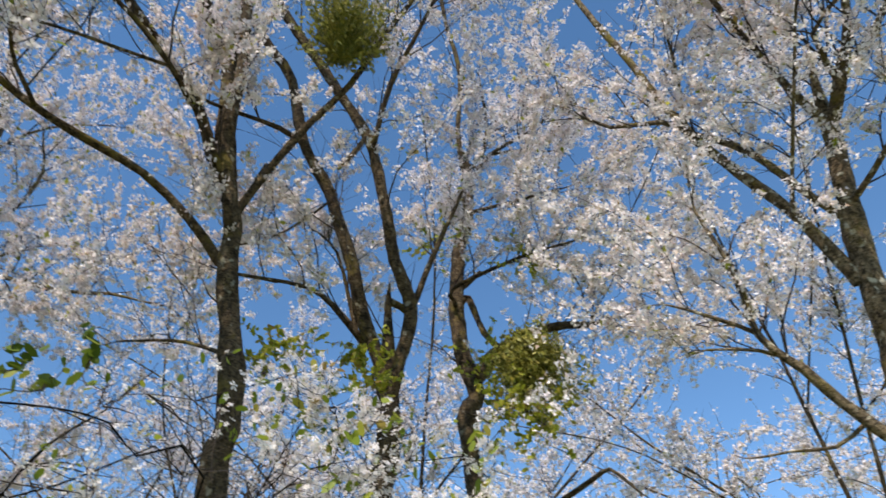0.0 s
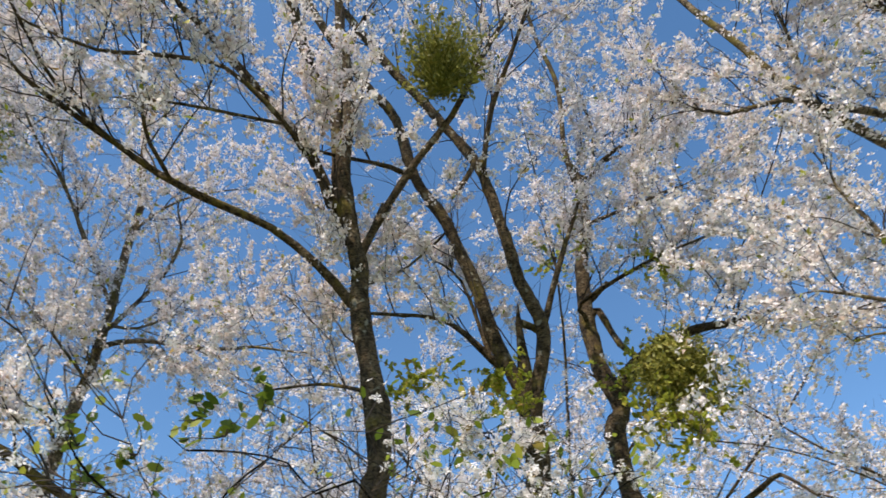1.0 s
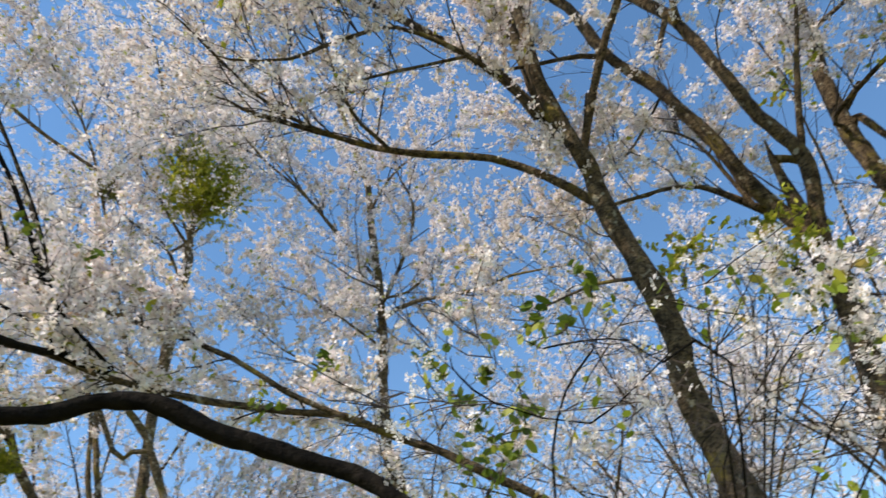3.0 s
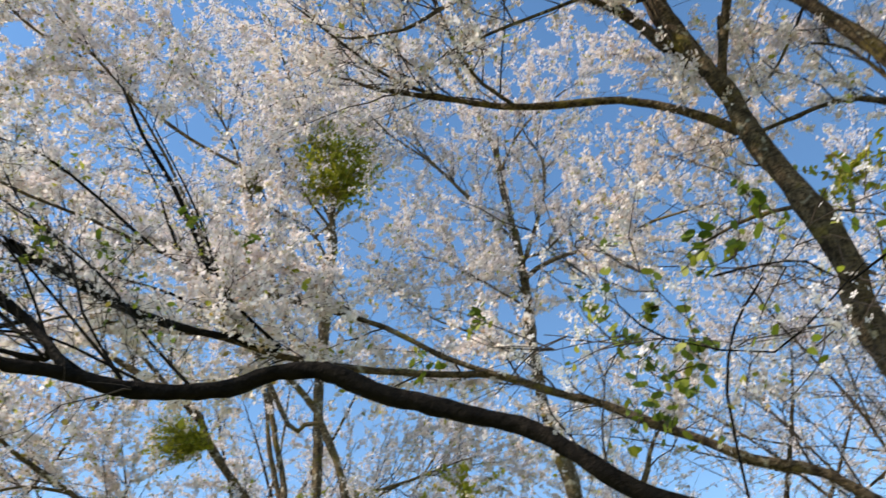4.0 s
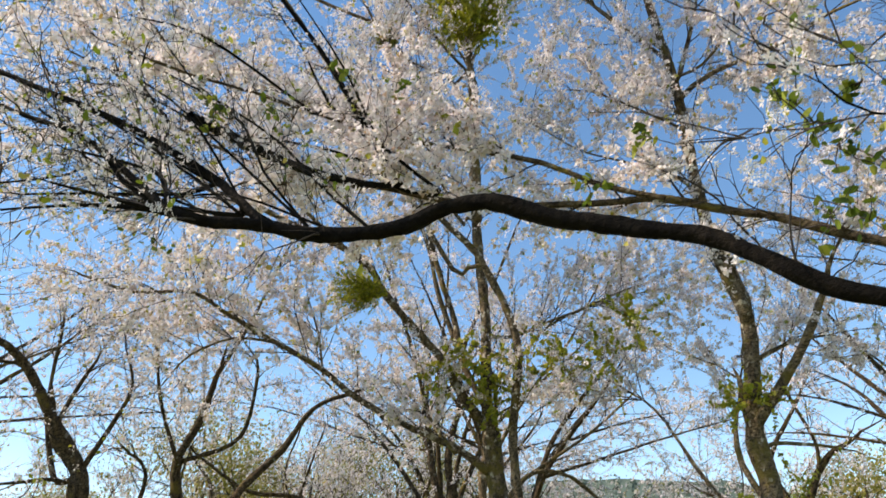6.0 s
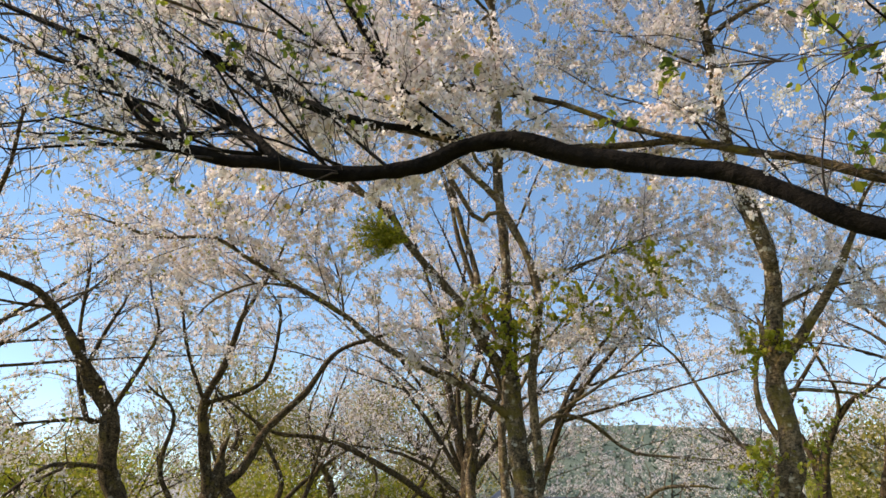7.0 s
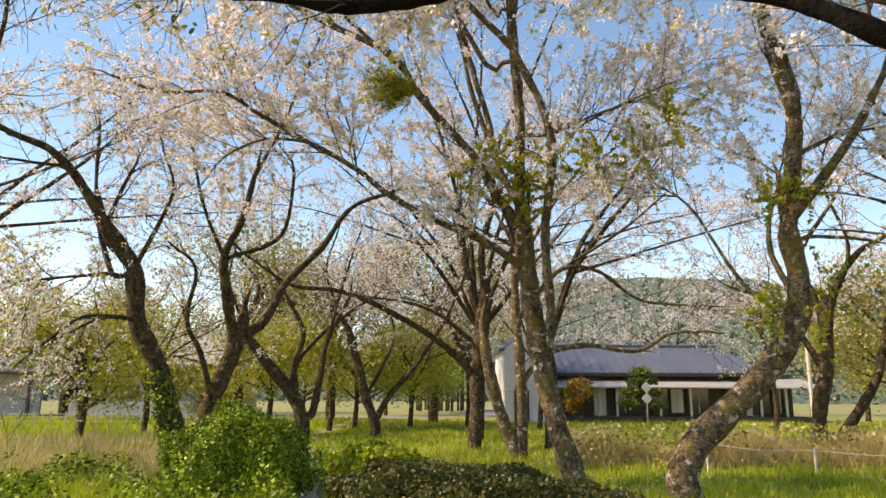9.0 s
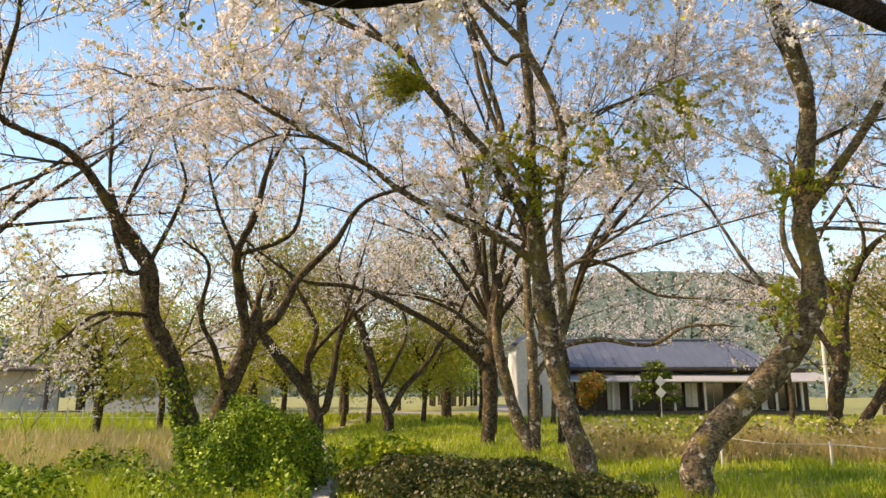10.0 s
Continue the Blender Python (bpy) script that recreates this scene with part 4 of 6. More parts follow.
limb(tree, 'sprig', [(2.62, 1.8, 1.6, 0.018), (2.5, 1.75, 2.1, 0.012), (2.77, 1.79, 3.11, 0.01), (2.97, 1.64, 3.44, 0.009), (3.13, 1.51, 3.68, 0.007), (3.2, 1.52, 4.01, 0.006)])
limb(tree, 'sprig', [(2.62, 1.8, 1.6, 0.018), (2.5, 1.75, 2.1, 0.012), (3.08, 1.52, 3.07, 0.011), (3.24, 1.37, 3.33, 0.009), (3.42, 1.15, 3.53, 0.007), (3.54, 1.05, 3.78, 0.006)])
limb(tree, 'sprig', [(2.62, 1.8, 1.6, 0.018), (2.5, 1.75, 2.1, 0.012), (3.27, 1.17, 2.98, 0.011), (3.4, 1.03, 3.28, 0.009), (3.56, 0.78, 3.44, 0.007), (3.67, 0.63, 3.52, 0.006)])
limb(tree, 'sprig', [(2.62, 1.8, 1.6, 0.018), (2.5, 1.75, 2.1, 0.012), (3.25, 1.44, 4.13, 0.009), (3.39, 1.23, 3.94, 0.008), (3.52, 1.01, 3.82, 0.006), (3.65, 0.7, 3.83, 0.006)])
limb(tree, 'sprig', [(2.62, 1.8, 1.6, 0.018), (2.5, 1.75, 2.1, 0.012), (2.9, 1.96, 3.34, 0.008), (3.05, 1.7, 3.36, 0.007), (3.15, 1.47, 3.26, 0.006), (3.21, 1.29, 3.09, 0.006)])
dress(tree, seed=17, amount=0.17, low=2.6, near=True, green=0.4, gaps=-0.1, ramp_up=0.3)
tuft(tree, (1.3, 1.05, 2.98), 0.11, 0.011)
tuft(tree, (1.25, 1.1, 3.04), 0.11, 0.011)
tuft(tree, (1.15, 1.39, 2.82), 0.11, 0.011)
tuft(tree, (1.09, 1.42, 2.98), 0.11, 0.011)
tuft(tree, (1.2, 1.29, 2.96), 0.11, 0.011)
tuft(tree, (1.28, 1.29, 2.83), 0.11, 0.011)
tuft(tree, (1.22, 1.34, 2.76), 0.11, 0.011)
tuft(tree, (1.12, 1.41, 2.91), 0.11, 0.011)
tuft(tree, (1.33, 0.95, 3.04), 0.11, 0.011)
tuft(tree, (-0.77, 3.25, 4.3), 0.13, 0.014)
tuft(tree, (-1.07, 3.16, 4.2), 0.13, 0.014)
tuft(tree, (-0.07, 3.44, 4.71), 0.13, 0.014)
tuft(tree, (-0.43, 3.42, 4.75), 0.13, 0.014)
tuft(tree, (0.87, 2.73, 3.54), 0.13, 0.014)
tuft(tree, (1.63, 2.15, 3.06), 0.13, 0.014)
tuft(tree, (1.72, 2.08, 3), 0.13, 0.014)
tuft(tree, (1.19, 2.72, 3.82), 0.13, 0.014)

tree = cherry('cherry_tree', 'crooked blossoming cherry standing in dry grass', (-4.90, 16.20, 0.0))
limb(tree, 'trunk', [(-5.4, 16.12, -0.08, 0.231), (-5.63, 16.04, 1, 0.217), (-6.04, 15.89, 2.34, 0.204), (-6.43, 15.74, 3.2, 0.192), (-6.59, 15.67, 4.33, 0.18), (-7.03, 15.48, 4.93, 0.168)])
limb(tree, 'limb', [(-6.8, 15.58, 4.7, 0.131), (-7.19, 15.19, 5.38, 0.112), (-7.61, 14.75, 6.15, 0.095), (-8.03, 14.3, 6.63, 0.077), (-8.48, 13.81, 6.76, 0.059), (-8.8, 13.36, 6.95, 0.041)])
limb(tree, 'limb', [(-6.97, 15.5, 4.17, 0.065), (-7.3, 15.54, 4.95, 0.055), (-7.55, 15.6, 5.88, 0.045), (-7.7, 15.72, 7.68, 0.035)])
limb(tree, 'limb', [(-7.12, 15.22, 5.13, 0.056), (-6.83, 15.24, 6.04, 0.042), (-6.57, 15.25, 6.63, 0.028)])
limb(tree, 'limb', [(-7.27, 15.37, 5.42, 0.056), (-7.78, 14.82, 6.3, 0.044), (-8.31, 14.22, 6.29, 0.031), (-8.85, 13.57, 6.23, 0.018)])
limb(tree, 'limb', [(-6.07, 15.88, 2.71, 0.064), (-6.66, 16, 3.23, 0.052), (-7.44, 16.03, 3.23, 0.038), (-8.36, 15.94, 2.72, 0.024)])
limb(tree, 'limb', [(-6.59, 15.67, 4.33, 0.065), (-6.09, 15.44, 5.18, 0.05), (-5.67, 15.17, 6.02, 0.036), (-5.8, 14.7, 6.77, 0.022)])
limb(tree, 'limb', [(-8.11, 13.21, 6.54, 0.053), (-7.91, 12, 6.4, 0.045), (-7.3, 11.06, 6.87, 0.038), (-6.62, 10.16, 7.2, 0.032), (-6.02, 9.21, 7.55, 0.027)])
limb(tree, 'limb', [(-6.32, 15.24, 3.15, 0.054), (-6.78, 14.12, 3.09, 0.04), (-6.97, 13.09, 2.52, 0.027), (-6.92, 12.17, 2.07, 0.015)])
limb(tree, 'limb', [(-6.77, 15.05, 4.1, 0.045), (-7.34, 13.37, 3.71, 0.029), (-7.45, 11.85, 3.38, 0.015)])
dress(tree, seed=18, amount=0.9, more=1.6, low=1.8, far=True, green=0.6, petal=0.021, rise=0.15, ramp_up=1.5, reach=1.1)

def ivy(base, tip, radius, count, seed):
    rng = np.random.default_rng(seed)
    e = thing("ivy", "ivy climbing the foot of a crooked cherry trunk", "ivy", base)
    u = rng.uniform(0, 1, (count, 1)) ** 1.4
    a = rng.uniform(0, 2 * np.pi, count)
    p = np.array(base) * (1 - u) + np.array(tip) * u + np.stack([np.cos(a), np.sin(a), np.zeros(count)], 1) * (radius + rng.uniform(0.0, 0.12, count) * (1.2 - u[:, 0]))[:, None]
    v, f = scatter(p + rng.normal(0, 0.02, p.shape), 0.035, 5, rng, None, 1.2)
    tagged(mesh_object("leaf_mass", v, f, HEDGE, e, False, base), kind="stuff")
    line = smooth_line([(*base, 0.012), (base[0] + radius, base[1] - radius, base[2] + 0.7, 0.01), (tip[0], tip[1] - radius, tip[2], 0.006)], 0.15)
    v, f = tubes(line[None], 5, 0.05, rng)
    mesh_object("stem", v, f, TWIG, e, True, base)


ivy((-5.4, 16.1, 0.0), (-5.95, 15.9, 2.1), 0.2, 1300, 81)

tree = cherry('cherry_tree', 'forked dark cherry with thin blossom beside the path', (-4.60, 18.00, 0.0))
limb(tree, 'trunk', [(-5.52, 17.66, -0.05, 0.241), (-5.4, 17.69, 1.13, 0.226), (-5.13, 17.77, 2.01, 0.213), (-4.79, 17.87, 2.99, 0.2)])
limb(tree, 'limb', [(-4.84, 17.85, 2.71, 0.15), (-5.07, 17.66, 3.96, 0.128), (-5.15, 17.51, 4.94, 0.105), (-4.77, 17.49, 5.95, 0.083), (-4.52, 17.42, 6.97, 0.061)])
limb(tree, 'limb', [(-4.85, 17.85, 2.85, 0.13), (-4.25, 18.21, 3.45, 0.114), (-3.78, 18.52, 4.52, 0.097), (-2.97, 18.87, 5.51, 0.08), (-2.26, 19.17, 6.69, 0.063), (-1.03, 19.47, 7.27, 0.044)])
limb(tree, 'limb', [(-5.27, 17.63, 1.47, 0.079), (-5.51, 17.32, 2.54, 0.066), (-5.79, 16.99, 3.33, 0.054), (-5.61, 16.81, 4.53, 0.041), (-6.04, 16.42, 5, 0.029)])
limb(tree, 'limb', [(-5.01, 17.5, 4.93, 0.06), (-3.77, 17.57, 5.53, 0.05), (-3.51, 17.38, 7.11, 0.04), (-3.62, 17.12, 7.47, 0.03)])
limb(tree, 'limb', [(-4.52, 17.42, 6.97, 0.051), (-3.75, 16.92, 8.15, 0.042), (-3.13, 16.37, 9.41, 0.033), (-2.52, 15.8, 10.61, 0.025)])
limb(tree, 'limb', [(-5.08, 17.27, 4.89, 0.049), (-5.56, 16.77, 6.2, 0.041), (-5.78, 16.34, 7.49, 0.033), (-6.08, 15.87, 8.31, 0.025)])
dress(tree, seed=19, amount=0.95, more=1.6, low=1.9, far=True, green=0.5, petal=0.021, rise=0.15, ramp_up=1.5, reach=1.1)

tree = cherry('cherry_tree', 'low round-crowned cherry beyond the path', (-4.90, 26.80, 0.0))
limb(tree, 'trunk', [(-4.59, 26.61, 0, 0.263), (-4.72, 26.58, 1, 0.244), (-5.04, 26.53, 1.61, 0.226), (-5.87, 26.35, 2.62, 0.208), (-6.5, 26.21, 3.43, 0.19)])
limb(tree, 'limb', [(-4.32, 26.65, 0.9, 0.146), (-4.05, 26.69, 2.22, 0.117), (-3.88, 26.72, 3.47, 0.088), (-3.09, 26.82, 5.18, 0.059)])
limb(tree, 'limb', [(-4.83, 26.57, 1.2, 0.146), (-4.92, 26.21, 2.62, 0.115), (-4.6, 25.93, 3.82, 0.086), (-5.38, 25.44, 5.41, 0.057)])
limb(tree, 'limb', [(-5.25, 26.49, 1.81, 0.102), (-4.75, 26.92, 3.06, 0.084), (-3.57, 27.43, 4.39, 0.065), (-2.32, 27.9, 5.33, 0.046)])
limb(tree, 'limb', [(-6.08, 26.31, 2.83, 0.102), (-6.8, 26.47, 4.08, 0.084), (-6.55, 26.88, 5.63, 0.065), (-7.51, 26.97, 6.96, 0.046)])
limb(tree, 'limb', [(-3.88, 26.72, 3.47, 0.058), (-3.06, 26.32, 6.4, 0.044), (-2.61, 25.87, 7.6, 0.029)])
limb(tree, 'limb', [(-6.5, 26.21, 3.43, 0.058), (-7.24, 25.49, 5.42, 0.043), (-6.98, 25.04, 6.79, 0.029)])
dress(tree, seed=20, amount=0.5, low=1.8, far=True, green=0.85, petal=0.021, rise=0.15, ramp_up=1.5, reach=1.1)

tree = cherry('cherry_tree', 'young cherry forked in a wide V', (-2.20, 27.60, 0.0))
limb(tree, 'trunk', [(-2.06, 27.92, -0.08, 0.197), (-2.09, 27.92, 0.55, 0.185), (-2.52, 27.89, 1.61, 0.174), (-2.82, 27.86, 2.9, 0.163), (-3.17, 27.82, 3.99, 0.152)])
limb(tree, 'limb', [(-2.03, 27.93, 0.76, 0.136), (-1.5, 27.96, 1.61, 0.115), (-0.75, 27.99, 2.47, 0.095), (0.13, 28, 3.78, 0.074), (0.8, 27.99, 4.89, 0.053)])
limb(tree, 'limb', [(-2.43, 27.89, 1.61, 0.076), (-1.84, 27.94, 2.68, 0.061), (-1.42, 27.96, 4, 0.046), (-1.88, 27.94, 5.33, 0.031)])
limb(tree, 'limb', [(-3.17, 27.82, 3.99, 0.053), (-4.03, 27.2, 6.12, 0.041), (-3.58, 26.76, 7.81, 0.03)])
limb(tree, 'limb', [(0.8, 27.99, 4.89, 0.053), (1.46, 27.46, 6.83, 0.042), (1.23, 26.97, 8.31, 0.03)])
dress(tree, seed=21, amount=0.5, low=1.8, far=True, green=0.85, petal=0.021, rise=0.15, ramp_up=1.5, reach=1.1)

tree = cherry('cherry_tree', 'dark old cherry with a long low limb', (1.50, 22.30, 0.0))
limb(tree, 'trunk', [(1.34, 22.46, -0.25, 0.219), (1.43, 22.45, 1.09, 0.225), (1.48, 22.45, 2.3, 0.231), (1.62, 22.44, 3.52, 0.238), (1.72, 22.43, 4.6, 0.245)])
limb(tree, 'limb', [(1.57, 22.45, 3.88, 0.134), (1.28, 22.46, 4.96, 0.111), (1.02, 22.48, 6.25, 0.087), (0.94, 22.48, 7.76, 0.063)])
limb(tree, 'limb', [(1.75, 22.43, 4.42, 0.135), (1.6, 22.44, 6.06, 0.111), (1.85, 22.42, 7.18, 0.088), (2.33, 22.38, 8.31, 0.063)])
limb(tree, 'limb', [(1.48, 22.45, 2.12, 0.134), (0.8, 22.15, 2.8, 0.116), (-0.07, 21.83, 3.47, 0.099), (-1.61, 21.44, 4.29, 0.082), (-2.76, 20.99, 4.66, 0.065), (-4, 20.45, 4.74, 0.049), (-5.35, 19.79, 5.53, 0.034)])
limb(tree, 'limb', [(1.17, 22.47, 3.35, 0.073), (0.28, 22.16, 4.03, 0.058), (-0.59, 21.83, 4.34, 0.044), (-1.61, 21.44, 4.46, 0.029)])
limb(tree, 'limb', [(1.8, 22.43, 3.88, 0.085), (2.66, 22.68, 5, 0.069), (3.27, 22.94, 6.16, 0.051), (4.42, 23.08, 6.57, 0.032)])
limb(tree, 'limb', [(0.99, 22.48, 6.82, 0.075), (0.65, 21.66, 8.46, 0.059), (-0.07, 20.83, 10.4, 0.045), (-0.76, 19.99, 12.24, 0.031)])
limb(tree, 'limb', [(1.94, 22.42, 7.37, 0.075), (2.09, 21.57, 9.37, 0.06), (3.09, 20.6, 11.43, 0.046), (3.68, 19.66, 12.8, 0.031)])
dress(tree, seed=22, amount=1.0, low=1.9, far=True, green=0.5, petal=0.021, rise=0.15, ramp_up=1.5, reach=1.1)

tree = cherry('cherry_tree', 'twin-stemmed cherry with rough bark', (2.30, 18.80, 0.0))
limb(tree, 'trunk', [(2.32, 18.86, -0.12, 0.175), (1.82, 18.91, 1.17, 0.161), (1.57, 18.93, 2.19, 0.147), (1.44, 18.95, 2.93, 0.134)])
limb(tree, 'trunk', [(2.32, 18.86, -0.16, 0.175), (2.36, 18.85, 1.61, 0.147), (2.26, 18.86, 3.52, 0.12), (2.22, 18.87, 4.89, 0.094)])
limb(tree, 'limb', [(2.3, 18.86, 1.75, 0.082), (3, 18.96, 2.63, 0.073), (4.13, 18.96, 2.93, 0.063), (5.43, 18.83, 2.77, 0.053), (6.33, 18.76, 3.21, 0.043), (7.32, 18.61, 3.27, 0.033)])
limb(tree, 'limb', [(2.26, 18.86, 3.52, 0.072), (3.49, 19.18, 4.94, 0.063), (4.64, 19.45, 4.99, 0.052), (5.9, 19.63, 4.22, 0.04), (7.73, 19.53, 4.05, 0.029)])
limb(tree, 'limb', [(2.22, 18.87, 4.73, 0.052), (3.23, 18.22, 6.59, 0.043), (4.32, 17.47, 7.9, 0.034), (5.2, 16.71, 9.42, 0.026)])
limb(tree, 'limb', [(3.58, 19.68, 5.03, 0.049), (5.15, 18.81, 5.96, 0.038), (6.16, 17.97, 6.83, 0.027)])
dress(tree, seed=23, amount=0.62, low=2.0, far=True, green=0.3, petal=0.021, rise=0.15, ramp_up=1.5, reach=1.1)

tree = cherry('cherry_tree', 'gnarled cherry in front of the farmhouse garden', (12.00, 19.00, 0.0))
limb(tree, 'trunk', [(10.57, 19.86, 0.11, 0.207), (10.71, 19.79, 1.46, 0.198), (10.9, 19.68, 2.36, 0.19), (10.98, 19.64, 3.28, 0.183)])
limb(tree, 'limb', [(10.96, 19.65, 2.98, 0.146), (11.09, 19.38, 4.19, 0.113), (11.57, 18.91, 5.36, 0.081), (12.18, 18.32, 5.85, 0.048)])
limb(tree, 'limb', [(10.85, 19.71, 2.36, 0.097), (10.35, 20.17, 3.65, 0.078), (10.09, 20.48, 4.34, 0.058), (9.22, 21.07, 4.76, 0.038)])
limb(tree, 'trunk', [(11.56, 21.03, 0.02, 0.169), (12.12, 20.71, 0.98, 0.147), (12.69, 20.37, 2.08, 0.125), (13.06, 20.14, 3.65, 0.104)])
limb(tree, 'limb', [(10.97, 19.65, 3.13, 0.11), (10.82, 19.73, 4.24, 0.09), (10.55, 19.87, 5.55, 0.07), (11.42, 19.39, 7.08, 0.05)])
limb(tree, 'limb', [(11.18, 19.53, 4.21, 0.061), (11.4, 18.82, 5.65, 0.05), (10.73, 18.63, 7.51, 0.04), (10.84, 17.99, 8.88, 0.03)])
dress(tree, seed=24, amount=0.62, low=2.0, far=True, green=0.6, petal=0.021, rise=0.15, ramp_up=1.5, reach=1.1)

for x, y, height, seed, lab, low in ((14.0, 11.0, 17.0, 201, "blossoming cherry in the back row", 5.0), (18.0, 7.0, 19.0, 202, "tall blossoming cherry at the grove's edge", 6.0),
        (17.5, -3.5, 18.0, 203, "tall blossoming cherry at the back of the grove", 6.5), (13.2, 15.5, 13.0, 204, "blossoming cherry with pale airy crown", 5.0),
        (-8.3, 3.4, 10.0, 205, "spreading cherry at the meadow's near edge", 3.6), (-13.5, 18.0, 12.5, 206, "blossoming cherry at the meadow's edge", 3.2),
        (11.0, 62.0, 10.5, 207, "blossoming cherry behind the farmhouse", 4.6), (20.0, 60.0, 10.5, 208, "blossoming cherry behind the farmhouse roof", 4.0),
        (-10.5, 27.0, 7.5, 209, "cherry with fresh leaves beside the field", 2.2), (-17.0, 24.0, 8.0, 210, "cherry with fresh leaves at the field", 2.2),
        (-1.0, 36.0, 8.0, 211, "cherry beyond the meadow beside the lane", 2.4), (3.7, 22.5, 12.5, 212, "blossoming cherry behind the mistletoe tree", 5.0),
        (-4.6, 33.5, 10.5, 214, "blossoming cherry beyond the young cherries", 3.0),
        (1.9, 37.0, 11.5, 215, "blossoming cherry near the lane's bend", 3.4), (5.1, 34.0, 11.0, 216, "thin-limbed cherry in front of the storehouse", 3.6),
        (16.2, 34.0, 10.5, 217, "blossoming cherry in the farmhouse garden", 4.2), (1.7, 25.8, 15.0, 218, "tall blossoming cherry behind the old dark cherry", 6.5)):
    leafy_share = 0.95 if seed in (209, 210, 211, 214, 215) else 0.25 if seed == 218 else 0.6 if seed > 212 else 0.12 if seed < 207 else 0.25
    grove_cherry(x, y, height, seed, lab, 0.85 if seed in (201, 202, 203) else 0.32 if seed in (207, 208, 209, 210, 211) else 0.3 if seed in (214, 215) else 0.9 if seed == 218 else 0.5 if seed > 212 else 0.9 if seed == 212 else 0.8 if seed == 206 else 0.5, low=low, green=leafy_share, wide=1.35 if seed in (202, 203) else 1.0 if seed < 206 else 1.2, slim=0.32 if seed in (201, 202, 203) else 0.6 if seed > 212 else 0.8, petal=0.036 if y > 50 else 0.03 if y > 30 or seed in (202, 203) else 0.024)

# ---- mistletoe ----
def mistletoe(centre, root, size, seed, label, leaf_mat=MISTLETOE):
    rng = np.random.default_rng(seed)
    c, r = np.array(centre), np.array(root)
    e = thing("mistletoe", label, "mistletoe", root, "mistletoe clumps")
    k = 300 if seed == 5 else int(420 * min(1.4, size / 0.5))
    way = unit(rng.standard_normal((k, 3)))
    lump = 1 + 0.25 * np.sin(3 * way[:, :1] + seed) * np.sin(4 * way[:, 1:2] + 3 * way[:, 2:]) + 0.1 * np.sin(9 * way[:, :1] + 7 * way[:, 2:])
    goal = c + way * size * lump * rng.uniform(0.15, 1.0, (k, 1)) ** 0.5
    mid = (goal + r) / 2 + rng.normal(0, size * 0.12, (k, 3))
    s = np.linspace(0, 1, 6)[None, :, None]
    line = (1 - s) ** 2 * r + 2 * s * (1 - s) * mid[:, None] + s ** 2 * goal[:, None]
    line = np.concatenate([line, np.broadcast_to(np.linspace(0.005, 0.002, 6)[None, :, None], (k, 6, 1))], 2)
    v, f = tubes(line, 3, 0, rng)
    tagged(mesh_object("stem_growth", v, f, MISTLETOE, e, True, root), kind="stuff")
    i = np.repeat(np.arange(k), 6 if seed == 1 else 11)
    t = rng.uniform(1.2, 4.99, len(i))
    a = t.astype(int)
    p = line[i, a, :3] + (line[i, a + 1, :3] - line[i, a, :3]) * (t - a)[:, None] + rng.normal(0, 0.02, (len(i), 3))
    v, f = scatter(p, 0.013 * max(1, size / 0.5), 4, rng, None, 2.2)
    tagged(mesh_object("leaf_mass", v, f, leaf_mat, e, False, root), kind="stuff")
    if seed == 3:
        b = np.repeat(c + unit(rng.standard_normal((150, 3))) * size * rng.uniform(0.5, 1.05, (150, 1)), 9, 0)
        v, f = scatter(b + rng.normal(0, 0.05, b.shape), 0.024, 4, rng, None, 1.12)
        tagged(mesh_object("blossom", v, f, PETAL, e, False, root), kind="stuff")


mistletoe((4.02, 1.93, 10.6), (4.08, 2.02, 9.77), 0.72, 1, "dark airy ball of mistletoe high in a cherry crown")
mistletoe((7.75, 1.00, 7.06), (7.98, 1.36, 7.80), 0.70, 2, "olive ball of mistletoe hanging from a crooked limb")
mistletoe((1.42, 11.67, 14.23), (1.37, 11.77, 13.06), 1.15, 3, "yellow-green mistletoe ball grown through with blossom", MISTLETOE_FRESH)
mistletoe((-0.55, 12.43, 13.75), (-0.33, 12.74, 13.70), 0.34, 4, "small thin mistletoe clump among blossom")
mistletoe((-1.03, 13.16, 7.52), (-0.38, 13.09, 7.49), 0.66, 5, "fresh green mistletoe clump on a sloping limb", MISTLETOE_FRESH)

# ---- meadow ----
PATH_LINE = [(-1.72, 10.0), (-1.86, 11.0), (-2.44, 15.0), (-3.4, 20.0), (-4.6, 26.0)]


def path_x(y):
    return np.interp(y, [p[1] for p in PATH_LINE], [p[0] for p in PATH_LINE])


def is_dry(x, y):
    lump = 0.6 * np.sin(x * 1.3 + y * 0.4) + 0.5 * np.sin(y * 0.9 - x * 0.5)
    left = (x < -0.33 * y + 0.3 + 0.4 * lump) & (y > 11.8 + 0.5 * lump) & (y < 24)
    return left


